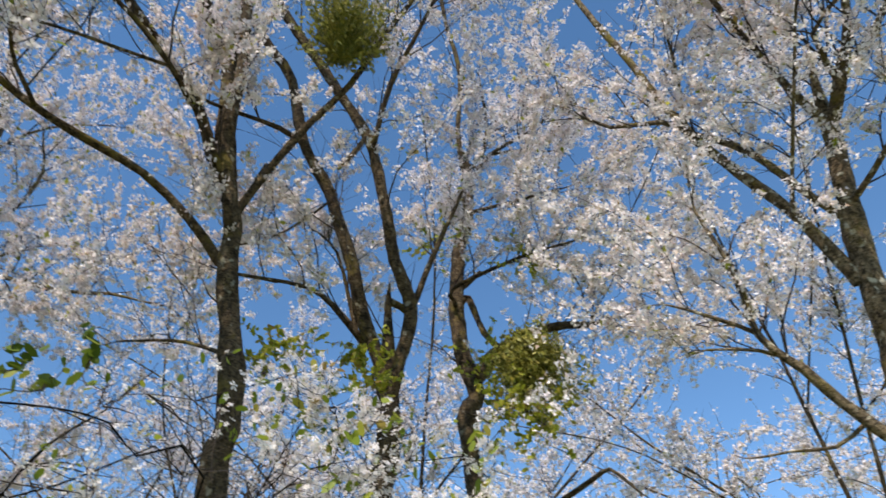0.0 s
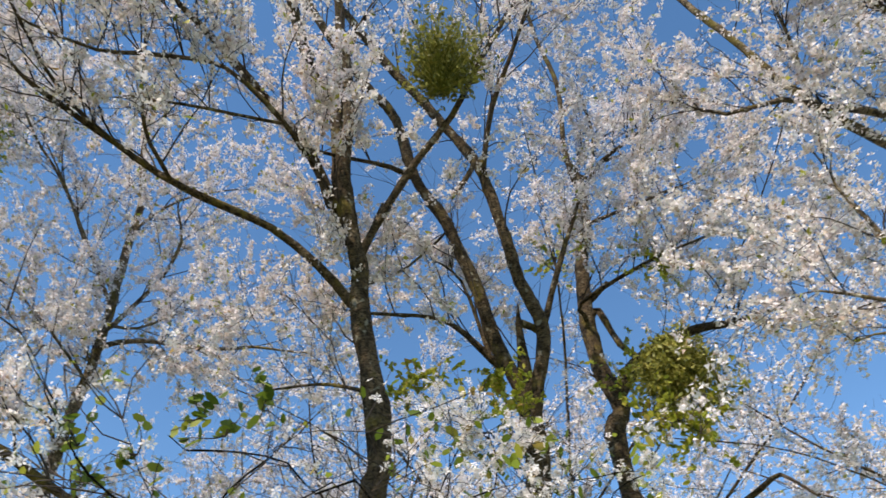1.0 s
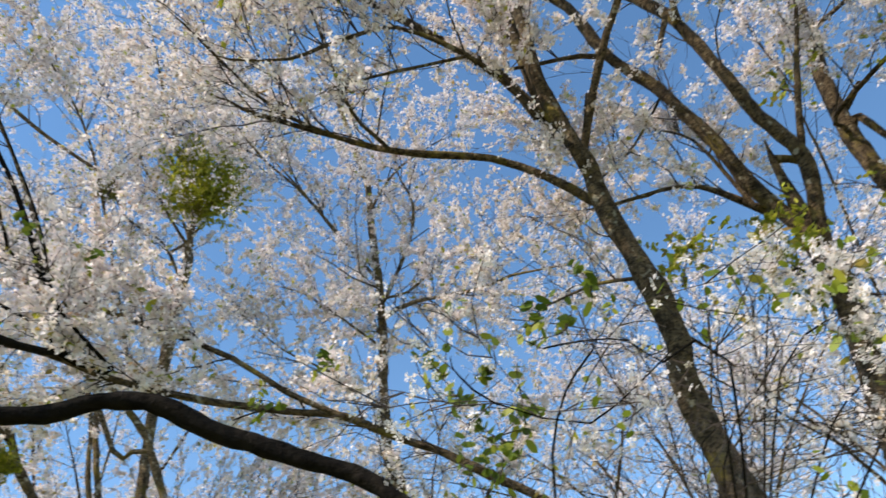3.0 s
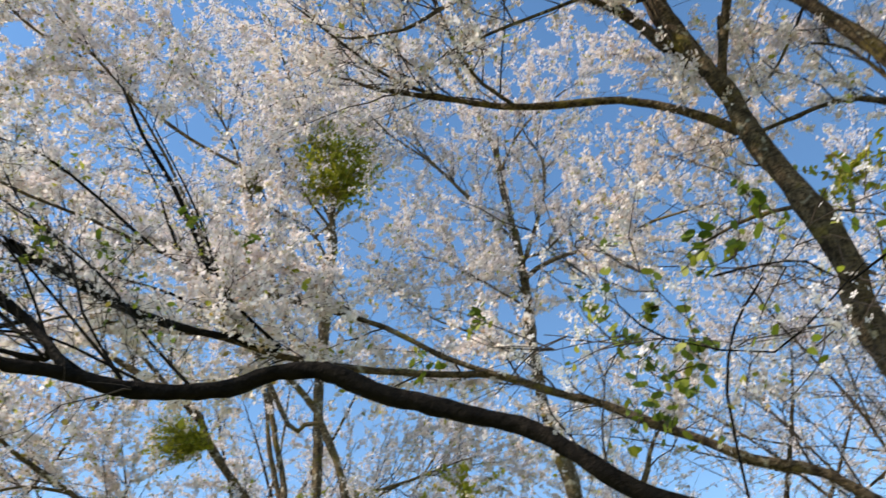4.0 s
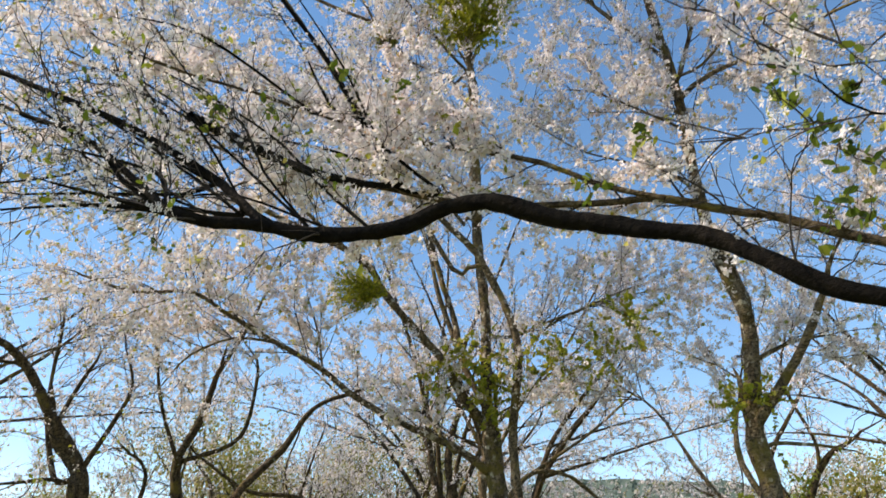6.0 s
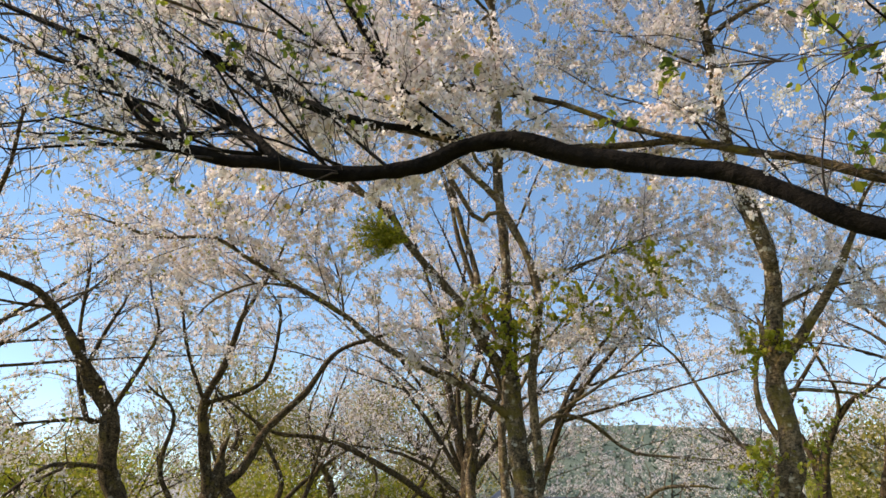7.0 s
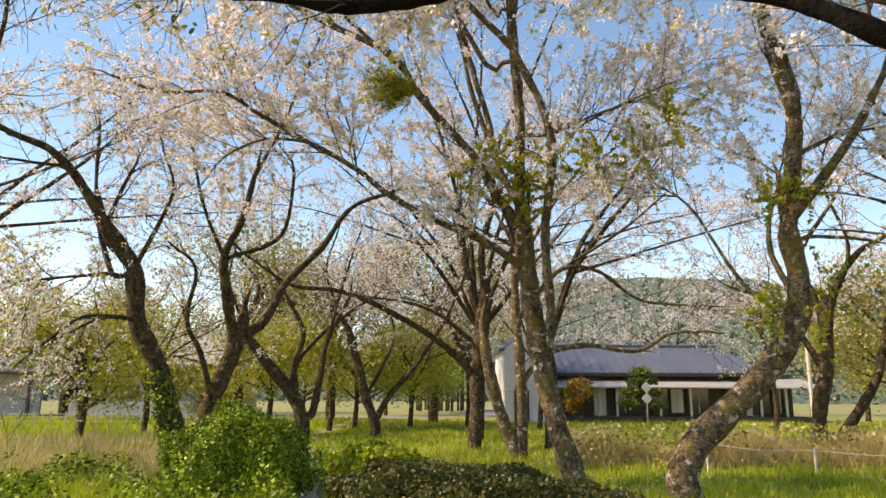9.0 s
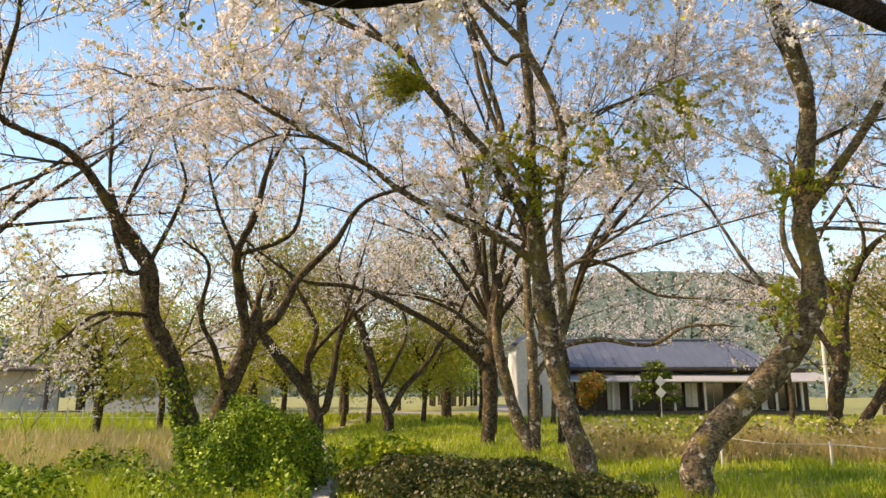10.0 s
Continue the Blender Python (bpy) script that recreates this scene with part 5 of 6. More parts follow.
def blades(name, x, y, h, w, mat, label, seed, lean=0.35):
    rng = np.random.default_rng(seed)
    c = len(x)
    g = wave(x, y)
    a = rng.uniform(0, 2 * np.pi, c)
    s = np.stack([np.cos(a), np.sin(a), np.zeros(c)], 1) * (w * rng.uniform(0.6, 1.3, c))[:, None]
    b = rng.uniform(0, 2 * np.pi, c)
    d = np.stack([np.cos(b) * lean, np.sin(b) * lean, np.ones(c)], 1) * (h * rng.uniform(0.5, 1.3, c))[:, None]
    p = np.stack([x, y, g - 0.02], 1)
    v = np.stack([p - s, p + s, p + d * [1.4, 1.4, 1.0]], 1)
    ob = mesh_object(name, v.reshape(-1, 3), np.arange(c * 3).reshape(c, 3), mat)
    return tagged(ob, label, "grass", kind="stuff")


rng = np.random.default_rng(5)
count = 150000
gy_ = 8.5 * (46 / 8.5) ** rng.uniform(0, 1, count)
gx_ = gy_ * rng.uniform(-0.78, 0.78, count)
off = np.abs(gx_ - path_x(gy_)) > 0.34
gx_, gy_ = gx_[off], gy_[off]
dry = is_dry(gx_, gy_) & (rng.uniform(size=len(gx_)) < 0.48)
clumps = 0.55 + 0.45 * np.sin(gx_ * 2.1 + 1.3 * np.sin(gy_ * 1.7)) * np.sin(gy_ * 1.9)
tall = np.where(gx_ < path_x(gy_), 0.34, 0.2) * (0.35 + 1.0 * clumps)
blades("grass", gx_[~dry], gy_[~dry], tall[~dry], 0.00095 * gy_[~dry], GRASS, "lush bright green spring grass with uneven tufts", 6)
blades("dry_grass", gx_[dry], gy_[dry], 0.16 + 0.5 * clumps[dry], 0.00095 * gy_[dry], STRAW, "tall pale straw-coloured dead grass in the meadow", 7, 0.3)
wide = dry & (rng.uniform(size=len(gx_)) < 0.12)
blades("dry_weeds", gx_[wide], gy_[wide], 0.25 + 0.5 * clumps[wide], 0.0010 * gy_[wide], STRAW, "ragged broad dead weed stalks in the meadow", 17, 0.5)
k = 30000
hy = rng.uniform(9.2, 14.2, k)
hx = rng.uniform(-8.0, -1.9, k)
clump = np.sin(hx * 3.1 + np.sin(hy * 2.3) * 1.4) * np.sin(hy * 2.7 + 0.6)
hx, hy, clump = hx[clump > 0.1], hy[clump > 0.1], clump[clump > 0.1]
weeds = np.stack([hx, hy, wave(hx, hy) + 0.04 + rng.uniform(0.0, 0.5, len(hx)) * (0.25 + clump)], 1)
v, f = scatter(weeds, 0.026, 4, rng, (0, 0, 0.5), 1.7)
tagged(mesh_object("broad_weeds", v, f, HEDGE), "clumps of leafy green weeds in the grass", "weeds", kind="stuff")
k = 1500
hy = rng.uniform(10.2, 24, k)
hx = hy * rng.uniform(-0.6, 0.5, k)
blossoms_on_grass = np.stack([hx, hy, wave(hx, hy) + rng.uniform(0.05, 0.3, k)], 1)
v, f = scatter(blossoms_on_grass, 0.011, 5, rng)
tagged(mesh_object("fallen_petals", v, f, PETAL), "scattered pale fallen cherry petals on grass", "petals", kind="stuff")


def bank_of_reeds():
    """The brown reed bank along the garden edge."""
    rng = np.random.default_rng(8)
    c = 30000
    x = rng.uniform(3.2, 13.5, c)
    y = 17.6 - 0.08 * (x - 7) + rng.normal(0, 0.45, c)
    h = 0.75 + 0.2 * np.sin(x * 1.9) + 0.12 * np.sin(x * 5.1)
    blades("reed_bank", x, y, h * 0.8, 0.007, STRAW, "bank of brown withered reeds along the garden", 9, 0.35)
    c = 2400
    x, y = rng.uniform(3.2, 13.5, c), 17.3 + rng.normal(0, 0.5, c)
    p = np.stack([x, y, rng.uniform(0.1, 0.95, c)], 1)
    v, f = scatter(p, 0.04, 4, rng, None, 1.5)
    tagged(mesh_object("bramble", v, f, OLIVE), "tangled brown-green bramble in the reed bank", "bramble", kind="stuff")


bank_of_reeds()


def leafy_mound(name, at, size, count, leaf, mat, label, category, seed, square=2.6):
    """A shrub: short stems inside a lumpy skin of leaves."""
    rng = np.random.default_rng(seed)
    e = thing(name, label, category, at)
    way = unit(rng.standard_normal((count, 3)))
    way[:, 2] = np.abs(way[:, 2])
    m = (np.abs(way) ** square).sum(1) ** (-1 / square)
    lump = 1 + 0.13 * np.sin(way[:, 0] * 7 + seed) * np.sin(way[:, 1] * 6) + 0.09 * np.sin(way[:, 2] * 9 + way[:, 0] * 4) + 0.06 * np.sin(way[:, 0] * 17 + way[:, 2] * 13) * np.sin(way[:, 1] * 15)
    depth = 1 - 0.22 * rng.uniform(0, 1, count) ** 2
    p = way * (m * lump * depth)[:, None] * np.array(size)
    p += rng.normal(0, leaf * 0.7, p.shape)
    p[:, 2] = np.maximum(p[:, 2], 0.02)
    v, f = scatter(p, leaf, 4, rng, way * 0.9, 1.5)
    tagged(mesh_object("foliage", v, f, mat, e), kind="stuff")
    c = 60
    goal = unit(np.abs(rng.standard_normal((c, 3))) * np.sign(rng.uniform(-1, 1, (c, 3)))) * np.array(size) * 0.8
    goal[:, 2] = np.abs(goal[:, 2])
    s = np.linspace(0, 1, 5)[None, :, None]
    line = s * goal[:, None] + np.array([0, 0, -0.05])
    line = np.concatenate([line, np.broadcast_to(np.linspace(0.02, 0.006, 5)[None, :, None], (c, 5, 1))], 2)
    v, f = tubes(line, 4, 0.05, rng)
    tagged(mesh_object("stem_cluster", v, f, TWIG, e, True), kind="stuff")
    inner = bmesh.new()
    bmesh.ops.create_icosphere(inner, subdivisions=3, radius=1.0)
    for q in inner.verts:
        d = np.array(q.co)
        kq = (np.abs(d) ** square).sum() ** (-1 / square)
        q.co = Vector(d * kq * np.array(size) * 0.74)
        q.co.z = max(q.co.z, 0.0)
    part("inner_leaves", inner, mat, e)
    return e


leafy_mound("clipped_bush", (-3.12, 11.9, 0.0), (1.08, 1.0, 1.26), 34000, 0.018, HEDGE, "rounded clipped evergreen bush with glossy leaves", "bush", 3, 2.5)
leafy_mound("low_shrub", (-0.42, 11.6, 0.0), (1.1, 1.3, 0.52), 12000, 0.022, SHRUB, "low brownish shrub with scattered pale flowers", "shrub", 4, 2.4)
leafy_mound("low_shrub", (0.85, 11.2, 0.0), (1.25, 1.4, 0.5), 12000, 0.022, SHRUB, "low brownish shrub in the shade of the cherries", "shrub", 5, 2.4)
leafy_mound("low_shrub", (1.9, 10.3, 0.0), (0.9, 0.9, 0.4), 8000, 0.02, SHRUB, "low dark shrub at the lawn's edge", "shrub", 6, 2.4)
leafy_mound("leafy_weed", (-1.15, 14.6, 0.0), (1.0, 0.8, 0.62), 6000, 0.035, GRASS, "yellow-green clump of leafy weeds beside the path", "weeds", 7, 2.2)

# ---- stepping path ----
walkway = thing("path", "narrow path of weathered stone slabs in grass", "path", (0, 0, 0), kind="structure")
slab = box((0.40, 0.30, 0.07), (0, 0, 0), 0.012)
slab_mesh = bpy.data.meshes.new("slab")
slab.to_mesh(slab_mesh)
slab.free()
slab_mesh.materials.append(STONE)
for i, yy in enumerate(np.arange(9.6, 26, 0.345)):
    ob = new("slab", slab_mesh)
    ob.parent = walkway
    xx = float(path_x(yy))
    ob.location = (xx + random.uniform(-0.02, 0.02), float(yy), float(wave(xx, yy)) + 0.03 + random.uniform(-0.01, 0.01))
    ob.rotation_euler = (random.uniform(-0.03, 0.03), random.uniform(-0.03, 0.03), 0.16 + random.uniform(-0.08, 0.08))

lane = bmesh.new()
for a, b in zip([(-60, 50), (-20, 50.5), (0, 52), (4, 55)], [(-20, 50.5), (0, 52), (4, 55), (5, 75)]):
    d = unit(np.array([b[0] - a[0], b[1] - a[1]]))
    s = np.array([-d[1], d[0]]) * 1.6
    lane.faces.new([lane.verts.new((*q, 0.03)) for q in (np.array(a) - s, np.array(b) - s, np.array(b) + s, np.array(a) + s)])
bmesh.ops.recalc_face_normals(lane, faces=lane.faces)
tagged(part("road", lane, ROADM, None), "pale asphalt lane beyond the meadow", "road", kind="structure")


# ---- houses ----
def slope_roof(x0, x1, y0, y1, ridge_y, z0, z1, hip, thick=0.14):
    """A roof with two long slopes and hipped ends, as a solid."""
    bm = bmesh.new()
    low = [bm.verts.new(p) for p in ((x0, y0, z0), (x1, y0, z0), (x1, y1, z0), (x0, y1, z0))]
    top = [bm.verts.new(p) for p in ((x0 + hip, ridge_y, z1), (x1 - hip, ridge_y, z1))]
    for q in ((low[0], low[1], top[1], top[0]), (low[2], low[3], top[0], top[1]), (low[1], low[2], top[1]), (low[3], low[0], top[0])):
        bm.faces.new(q)
    under = [bm.verts.new(v.co - Vector((0, 0, thick))) for v in low]
    for i in range(4):
        bm.faces.new((low[i], under[i], under[(i + 1) % 4], low[(i + 1) % 4]))
    bm.faces.new(under[::-1])
    bmesh.ops.recalc_face_normals(bm, faces=bm.faces)
    return bm


def roof_ribs(parent, x0, x1, hip, y0, ridge_y, z0, z1, gap, mat):
    """Standing seams up the front slope."""
    for x in np.arange(x0 + 0.3, x1 - 0.2, gap):
        u = min(1.0, (x - x0) / max(hip, 0.01), (x1 - x) / max(hip, 0.01))
        a, b = Vector((x, y0, z0)), Vector((x, y0 + (ridge_y - y0) * u, z0 + (z1 - z0) * u))
        d = b - a
        rib = bmesh.new()
        bmesh.ops.create_cube(rib, size=1.0)
        bmesh.ops.scale(rib, vec=(0.05, d.length, 0.05), verts=rib.verts)
        bmesh.ops.transform(rib, matrix=Matrix.Translation((a + b) / 2 + Vector((0, 0, 0.02))) @ Matrix.Rotation(math.atan2(d.z, d.y), 4, "X"), verts=rib.verts)
        part("seam", rib, mat, parent)


def farmhouse():
    h = thing("farmhouse", "single-storey farmhouse with a dark metal roof and veranda", "house", (0, 0, 0))
    x0, x1 = 7.6, 23.6
    part("wall", box((x1 - x0, 7.4, 3.0), ((x0 + x1) / 2, 50.6, 1.5), 0.02), DARKWOOD, h)
    for x in (8.1, 11.0, 20.9):
        part("wall_panel", box((0.8, 0.06, 1.9), (x, 46.87, 1.25), 0.01), PLASTER, h)
    roof = part("roof", slope_roof(7.1, 21.6, 46.0, 55.2, 50.4, 3.05, 5.0, 1.3), TIN, h, "dark blue-grey standing-seam metal roof")
    roof_ribs(roof, 7.1, 21.6, 1.3, 46.0, 50.4, 3.05, 5.0, 0.62, TIN)
    part("ridge", box((12.2, 0.36, 0.2), (14.35, 50.4, 5.03), 0.05), TIN, roof)
    part("fascia", box((14.5, 0.1, 0.2), (14.35, 45.94, 2.92), 0.01), DARKWOOD, roof)
    porch = part("porch_roof", slope_roof(7.3, 24.3, 44.6, 47.4, 47.0, 2.2, 2.72, 0.05, 0.1), PALE_TIN, h, "pale sheet-metal porch roof")
    part("gutter", box((17.0, 0.12, 0.12), (15.8, 44.52, 2.12), 0.03), POST, porch)
    part("floor", box((16.2, 2.2, 0.35), (15.7, 45.8, 0.17), 0.02), DARKWOOD, h)
    for x in (7.9, 10.5, 11.6, 14.3, 16.2, 19.0, 20.6, 22.2, 23.8):
        part("post", box((0.13, 0.13, 2.1), (x, 44.9, 1.05), 0.01), POST, h)
    for x, w, mat in ((9.2, 1.5, DARKWOOD), (12.6, 1.3, GLASS), (14.9, 1.1, GLASS), (16.0, 0.9, PLASTER), (17.4, 1.5, GLASS), (19.7, 1.4, GLASS), (21.5, 1.2, GLASS), (22.7, 1.0, GLASS)):
        win = part("window" if mat is not DARKWOOD else "door", box((w, 0.1, 1.75), (x, 46.86, 1.25), 0.01), DARKWOOD, h)
        part("pane" if mat is not DARKWOOD else "panel", box((w * 0.86, 0.05, 1.5), (x, 46.8, 1.28), 0.005), mat, win)
        part("mullion", box((0.06, 0.06, 1.5), (x, 46.77, 1.28), 0.0), POST, win)
    part("lintel", box((16.0, 0.12, 0.3), (15.6, 46.84, 2.45), 0.01), DARKWOOD, h)


def storehouse():
    h = thing("storehouse", "white plastered storehouse with a steep gable", "house", (0, 0, 0))
    bm = bmesh.new()
    x0, x1, y0, y1 = 4.5, 7.0, 43.5, 49.5
    prof = [(x0, 0), (x1, 0), (x1, 4.3), ((x0 + x1) / 2, 5.2), (x0, 4.3)]
    a = [bm.verts.new((x, y0, z)) for x, z in prof]
    b = [bm.verts.new((x, y1, z)) for x, z in prof]
    bm.faces.new(a)
    bm.faces.new(b[::-1])
    for i in range(5):
        bm.faces.new((a[i], b[i], b[(i + 1) % 5], a[(i + 1) % 5]))
    bmesh.ops.recalc_face_normals(bm, faces=bm.faces)
    part("wall", bm, PLASTER, h)
    part("roof", slope_roof(4.2, 7.3, 43.7, 49.9, 46.8, 4.4, 5.5, 1.5), TIN, h)
    part("door", box((0.9, 0.08, 1.9), (5.5, 43.48, 0.95), 0.01), DARKWOOD, h)


def barn():
    h = thing("farm_building", "long pale-roofed farm building with an open dark bay", "house", (0, 0, 0))
    part("wall", box((9.5, 6.0, 2.7), (-18.5, 55.2, 1.35), 0.02), GREYWALL, h)
    roof = part("roof", slope_roof(-25.4, -13.2, 51.2, 59.0, 55.0, 3.6, 6.4, 1.6), PALE_TIN, h, "pale grey sheet roof catching the sun")
    roof_ribs(roof, -25.4, -13.2, 1.6, 51.2, 55.0, 3.6, 6.4, 0.7, PALE_TIN)
    part("upper_wall", box((10.5, 5.6, 0.9), (-19.2, 55.2, 3.1), 0.02), DARKWOOD, h)
    part("bay_wall", box((6.5, 0.2, 3.2), (-31.8, 54.0, 1.6), 0.02), GREYWALL, h)
    part("bay_back", box((5.4, 0.2, 3.0), (-26.0, 57.0, 1.5), 0.02), DARKWOOD, h)
    part("bay_roof", slope_roof(-35.6, -22.6, 51.4, 58.4, 57.6, 3.1, 3.7, 0.1), DARKWOOD, h)
    for x in (-28.4, -26.0, -23.6):
        part("post", box((0.2, 0.2, 3.0), (x, 52.0, 1.5), 0.01), DARKWOOD, h)
    part("low_wall", box((12.0, 0.2, 1.0), (-19.0, 51.0, 0.5), 0.02), GREYWALL, h)
    for x in (-21.4, -18.4, -15.6):
        w = part("window", box((1.3, 0.1, 1.0), (x, 52.17, 1.7), 0.01), DARKWOOD, h)
        part("pane", box((1.1, 0.05, 0.8), (x, 52.11, 1.7), 0.0), GLASS, w)


farmhouse()
storehouse()
barn()


# ---- garden and far things ----
def stem_line(pts, sides, mat, name, parent, rng, origin):
    line = smooth_line(pts, 0.25)
    v, f = tubes(line[None], sides, 0.04, rng)
    return mesh_object(name, v, f, mat, parent, True, origin)


def garden_pine(at):
    rng = np.random.default_rng(31)
    e = thing("garden_pine", "cloud-pruned garden pine with flat needle pads", "tree", at)
    x, y, z = at
    stem_line([(x, y, z - 0.1, 0.11), (x + 0.15, y, 1.0, 0.09), (x - 0.15, y, 1.9, 0.07), (x + 0.05, y, 2.9, 0.03)], 7, BARK, "trunk", e, rng, at)
    for dx, dz, r in ((-0.75, 1.25, 0.5), (0.75, 1.1, 0.5), (-0.6, 1.85, 0.5), (0.65, 1.75, 0.5), (-0.35, 2.35, 0.5), (0.45, 2.45, 0.42), (0.0, 2.95, 0.55)):
        stem_line([(x, y, dz - 0.25, 0.04), (x + dx * 0.6, y, dz - 0.1, 0.03), (x + dx, y, dz, 0.02)], 5, BARK, "branch", e, rng, at)
        p = np.array([x + dx, y, dz]) + rng.standard_normal((420, 3)) * np.array([r * 0.5, r * 0.5, 0.1])
        v, f = scatter(p, 0.05, 4, rng, (0, 0, 0.8), 1.8)
        tagged(mesh_object("needle_pad", v, f, PINE, e, False, at), kind="stuff")


def broadleaf(name, at, height, radius, mat, label, seed, count=5000, leaf=0.12, category="tree"):
    rng = np.random.default_rng(seed)
    e = thing(name, label, category, at)
    x, y, z = at
    top = (x + rng.uniform(-0.3, 0.3), y, z + height * 0.8)
    stem_line([(x, y, z - 0.1, 0.03 * height), (x + 0.1, y, z + height * 0.4, 0.022 * height), (*top, 0.006 * height)], 7, BARK, "trunk", e, rng, at)
    pts = []
    for i in range(11):
        a, u = rng.uniform(0, 6.28), rng.uniform(0.3, 0.85)
        s = (x, y, z + height * u * 0.8)
        g = (x + math.cos(a) * radius * rng.uniform(0.5, 0.95), y + math.sin(a) * radius * rng.uniform(0.5, 0.95), z + height * min(0.95, u + rng.uniform(0.05, 0.3)))
        mid = tuple((p + q) / 2 + rng.uniform(-0.1, 0.2) for p, q in zip(s, g))
        stem_line([(*s, 0.012 * height), (*mid, 0.008 * height), (*g, 0.003 * height)], 5, BARK, "limb", e, rng, at)
        pts.append(np.array(g) + rng.standard_normal((count // 11, 3)) * radius * np.array([0.27, 0.27, 0.2]))
    p = np.vstack(pts)
    p = p[p[:, 2] > z + 0.2]
    v, f = scatter(p, leaf * 1.1, 3, rng, None, 1.5)
    tagged(mesh_object("crown", v, f, mat, e, False, at), kind="stuff")


garden_pine((11.9, 40.5, 0.0))
broadleaf("maple", (8.3, 40.0, 0.0), 2.3, 0.8, RUST, "small garden maple with red spring leaves", 41, 2500, 0.06)
for i, (x, y, hgt, r, mat, lab) in enumerate((
        (-8.0, 46.0, 4.4, 3.0, YOUNG, "fresh green tree beyond the meadow"), (-3.5, 58.0, 5.2, 3.4, YOUNG, "fresh green tree beside the lane"),
        (-24.0, 62.0, 9.0, 5.0, HEDGE, "dark evergreen tree behind the farm building"), (-15.5, 64.0, 8.5, 4.6, YOUNG, "yellow-green tree behind the farm building"),
        (-33.0, 66.0, 8.0, 4.4, HEDGE, "dark evergreen tree at the field's edge"), (33.0, 62.0, 11.0, 4.0, HEDGE, "dark evergreen tree behind the farmhouse"),
        (28.5, 47.0, 6.0, 3.2, YOUNG, "fresh green tree beside the farmhouse"), (0.5, 66.0, 5.0, 3.0, HEDGE, "evergreen shrub tree by the grove"),
        (-12.5, 40.0, 2.6, 2.0, YOUNG, "low yellow-green tree beside the field"), (-9.5, 36.0, 9.6, 4.2, OLIVE, "olive-leaved cherry past its bloom"),
        (-5.6, 41.0, 10.0, 4.4, OLIVE, "olive-leaved cherry beyond the path"),
        
        (0.2, 44.0, 10.8, 4.2, OLIVE, "olive-leaved tree near the lane"), (-19.5, 41.0, 7.2, 3.6, OLIVE, "olive-leaved tree in front of the farm building"),
        (3.4, 54.0, 11.0, 4.0, OLIVE, "olive-leaved tree beside the storehouse"), (23.5, 36.0, 8.0, 3.6, OLIVE, "olive-leaved tree in the farmhouse garden"),
        (-11.2, 23.6, 4.3, 2.4, YOUNG, "yellow-green young tree in front of the farm building"), (-6.6, 30.0, 4.6, 2.4, YOUNG, "yellow-green young tree along the path"),
        (-3.4, 33.0, 4.4, 2.2, YOUNG, "yellow-green young tree beyond the path"), (-1.0, 37.0, 4.6, 2.2, YOUNG, "yellow-green young tree near the lane"))):
    broadleaf("broadleaf_tree", (x, y, 0.0), hgt, r, mat, lab, 50 + i, 11000 if mat is OLIVE else 8000, 0.045 if hgt < 5 else 0.065)


def hill(seed=71):
    """Wooded ridge round the valley: a slope with a rough skin of tree crowns."""
    rng = np.random.default_rng(seed)
    az = np.radians(np.linspace(-75, 110, 150))
    el = 4.4 + 3.8 * np.exp(-((np.degrees(az) - 14) / 13) ** 2) + 1.2 * np.sin(az * 5) + 0.5 * np.sin(az * 17) + 2.0 * np.exp(-((np.degrees(az) - 45) / 20) ** 2)
    rows = []
    for u in np.linspace(0, 1, 14):
        d = 170 + 150 * u
        z = -1 + (320 * np.tan(np.radians(el)) + 2) * u ** 1.1 + rng.uniform(-1.2, 1.2, len(az)) * u
        rows.append(np.stack([d * np.sin(az), d * np.cos(az), z], 1))
    v = np.stack(rows)
    i = np.arange(v.shape[0] * v.shape[1]).reshape(v.shape[:2])
    f = np.stack([i[:-1, :-1], i[:-1, 1:], i[1:, 1:], i[1:, :-1]], -1).reshape(-1, 4)
    e = tagged(mesh_object("wooded_hill", v.reshape(-1, 3), f, HILL, None, True), "hazy green wooded hillside behind the houses", "hill", kind="structure")
    c = 32000
    a, b = rng.uniform(0, v.shape[0] - 1.001, c), rng.uniform(0, v.shape[1] - 1.001, c)
    p = v[a.astype(int), b.astype(int)] * (1 - (a % 1))[:, None] + v[a.astype(int) + 1, b.astype(int)] * (a % 1)[:, None]
    p = p + rng.normal(0, 1.0, p.shape) * [1, 1, 0.8] + [0, 0, 0.4]
    w, g = scatter(p, 0.8, 3, rng, (0, 0, 0.3))
    tagged(mesh_object("treetops", w, g, HILL, e), kind="stuff")


hill()


def cedar_grove():
    rng = np.random.default_rng(77)
    for i in range(16):
        x, y = -1.4 + 0.33 * i + rng.uniform(-0.12, 0.12), 74 + rng.uniform(-3, 6)
        e = thing("cedar", "slender straight cedar in a dense grove", "tree", (x, y, 0), "cedar grove")
        stem_line([(x, y, -0.2, 0.13), (x, y, 4, 0.11), (x + rng.uniform(-0.2, 0.2), y, 8.5, 0.05)], 6, BARK, "trunk", e, rng, (x, y, 0))
        p = np.array([x, y, 7.4]) + rng.standard_normal((260, 3)) * [0.6, 0.6, 1.3]
        v, f = scatter(p, 0.2, 4, rng, None, 1.5)
        tagged(mesh_object("crown", v, f, PINE, e, False, (x, y, 0)), kind="stuff")


cedar_grove()


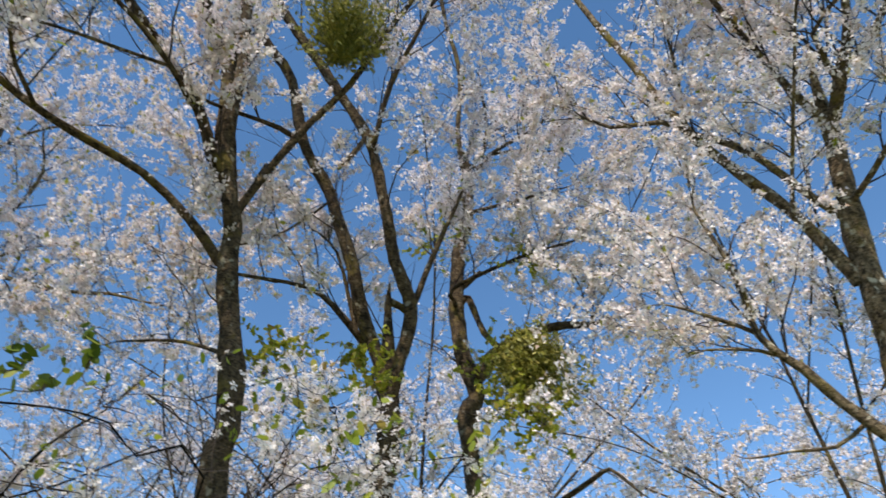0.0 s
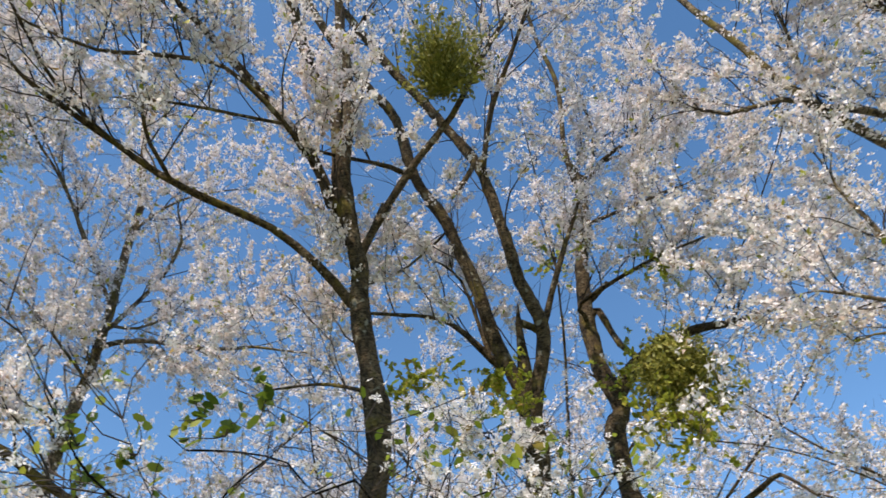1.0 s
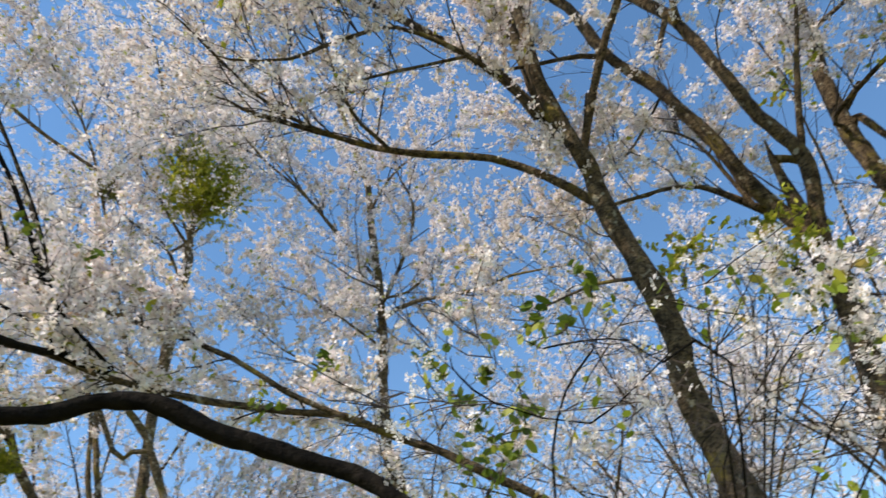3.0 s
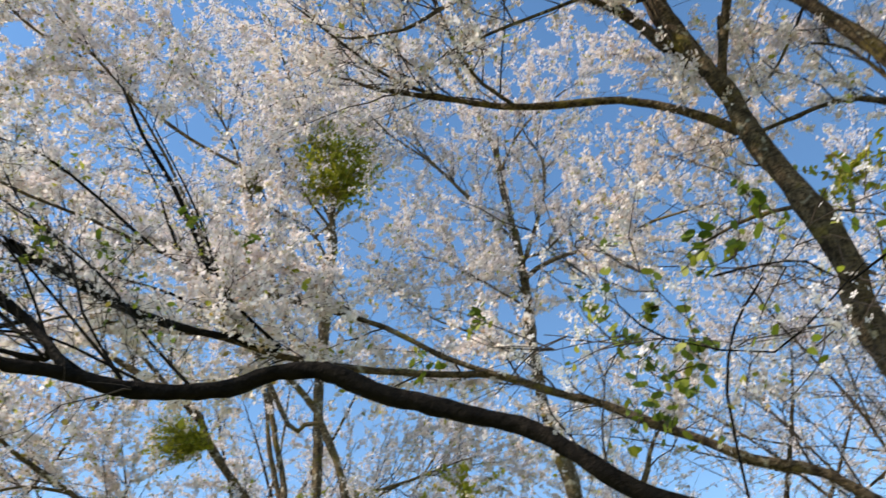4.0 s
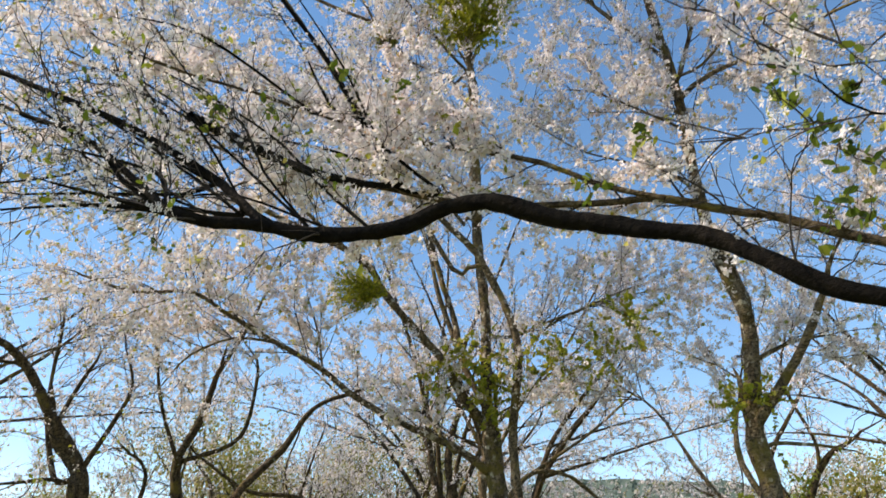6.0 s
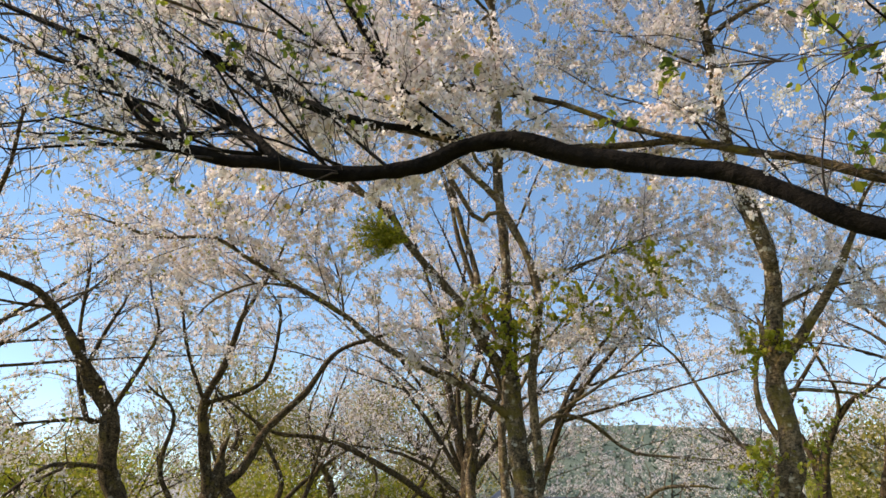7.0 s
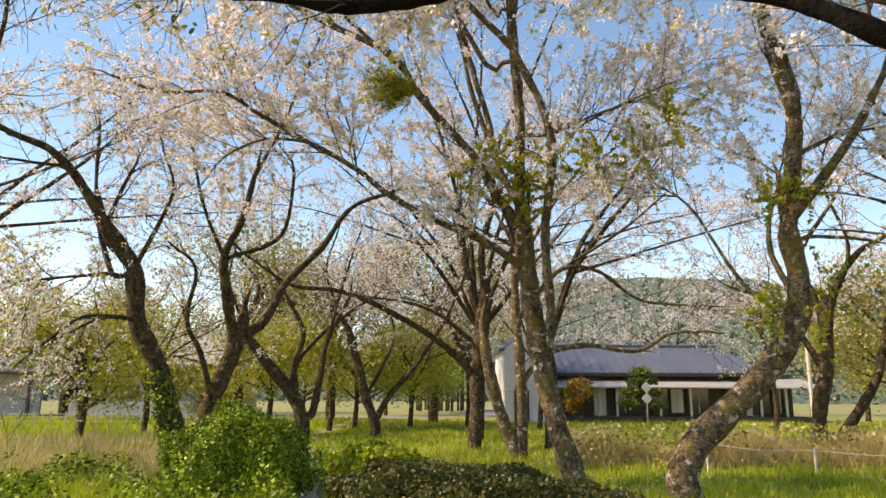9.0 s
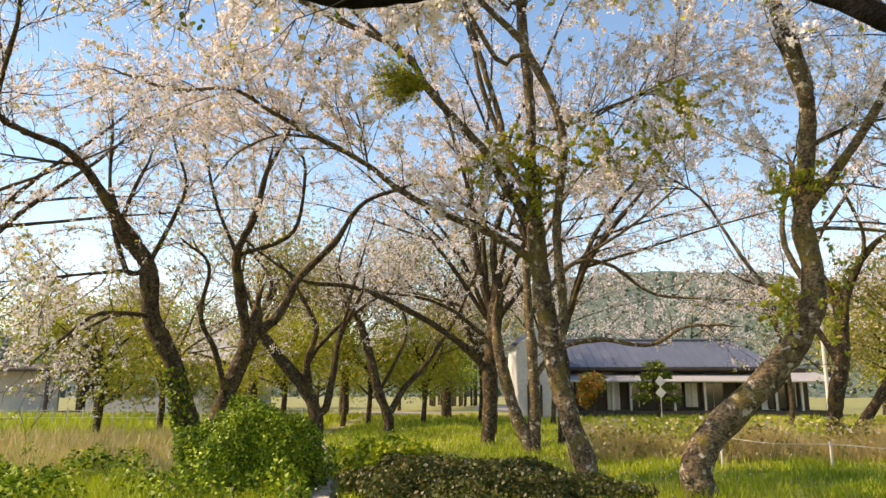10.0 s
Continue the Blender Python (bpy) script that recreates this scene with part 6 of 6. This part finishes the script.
def utility_pole(x, y, h):
    e = thing("utility_pole", "weathered utility pole with a short crossarm", "pole", (x, y, 0))
    bm = bmesh.new()
    bmesh.ops.create_cone(bm, cap_ends=True, segments=12, radius1=0.08, radius2=0.055, depth=h)
    bmesh.ops.translate(bm, vec=(0, 0, h / 2), verts=bm.verts)
    part("mast", bm, POST, e)
    part("crossarm", box((1.2, 0.09, 0.1), (0, 0, h - 0.5), 0.01), DARKWOOD, e)


utility_pole(0.3, 48.0, 5.2)
utility_pole(15.9, 30.0, 12.6)

# garden rope on short stakes along the lawn
rope = thing("rope_fence", "thin pale rope strung between short stakes", "fence", (0, 0, 0))
stakes = [(5.9, 15.6, 0.62), (8.0, 15.2, 0.5), (10.4, 14.8, 0.45)]
for x, y, z in stakes:
    part("stake", box((0.04, 0.04, z + 0.12), (x, y, z / 2), 0.004), POST, rope)
sag = [(x, y, z, 0.009) for x, y, z in (stakes[0], (6.9, 15.4, 0.5), stakes[1], (9.2, 15.0, 0.42), stakes[2])]
stem_line(sag, 5, WIRE, "rope", rope, np.random.default_rng(2), (0, 0, 0))
field = thing("field_fence", "row of thin stakes along the vegetable field", "fence", (0, 0, 0))
for i in range(24):
    part("stake", box((0.04, 0.04, 0.9), (-20.5 + 0.62 * i, 31.0 + 0.06 * i, 0.42), 0.0), POST, field)
for z in (0.45, 0.75):
    stem_line([(-20.6, 31.0, z, 0.01), (-13, 31.7, z - 0.02, 0.01), (-6.2, 32.4, z, 0.01)], 4, WIRE, "wire", field, np.random.default_rng(3), (0, 0, 0))
lantern = thing("garden_marker", "pole with two pale diamond-shaped plates", "sign", (11.75, 39.2, 0))
part("pole", box((0.05, 0.05, 2.0), (0, 0, 1.0), 0.005), POST, lantern)
for z in (1.45, 2.05):
    plate = box((0.42, 0.03, 0.42), (0, 0, 0), 0.005)
    bmesh.ops.rotate(plate, cent=(0, 0, 0), matrix=Matrix.Rotation(radians(45), 3, "Y"), verts=plate.verts)
    bmesh.ops.translate(plate, vec=(0, -0.05, z), verts=plate.verts)
    part("plate", plate, PLASTER, lantern)
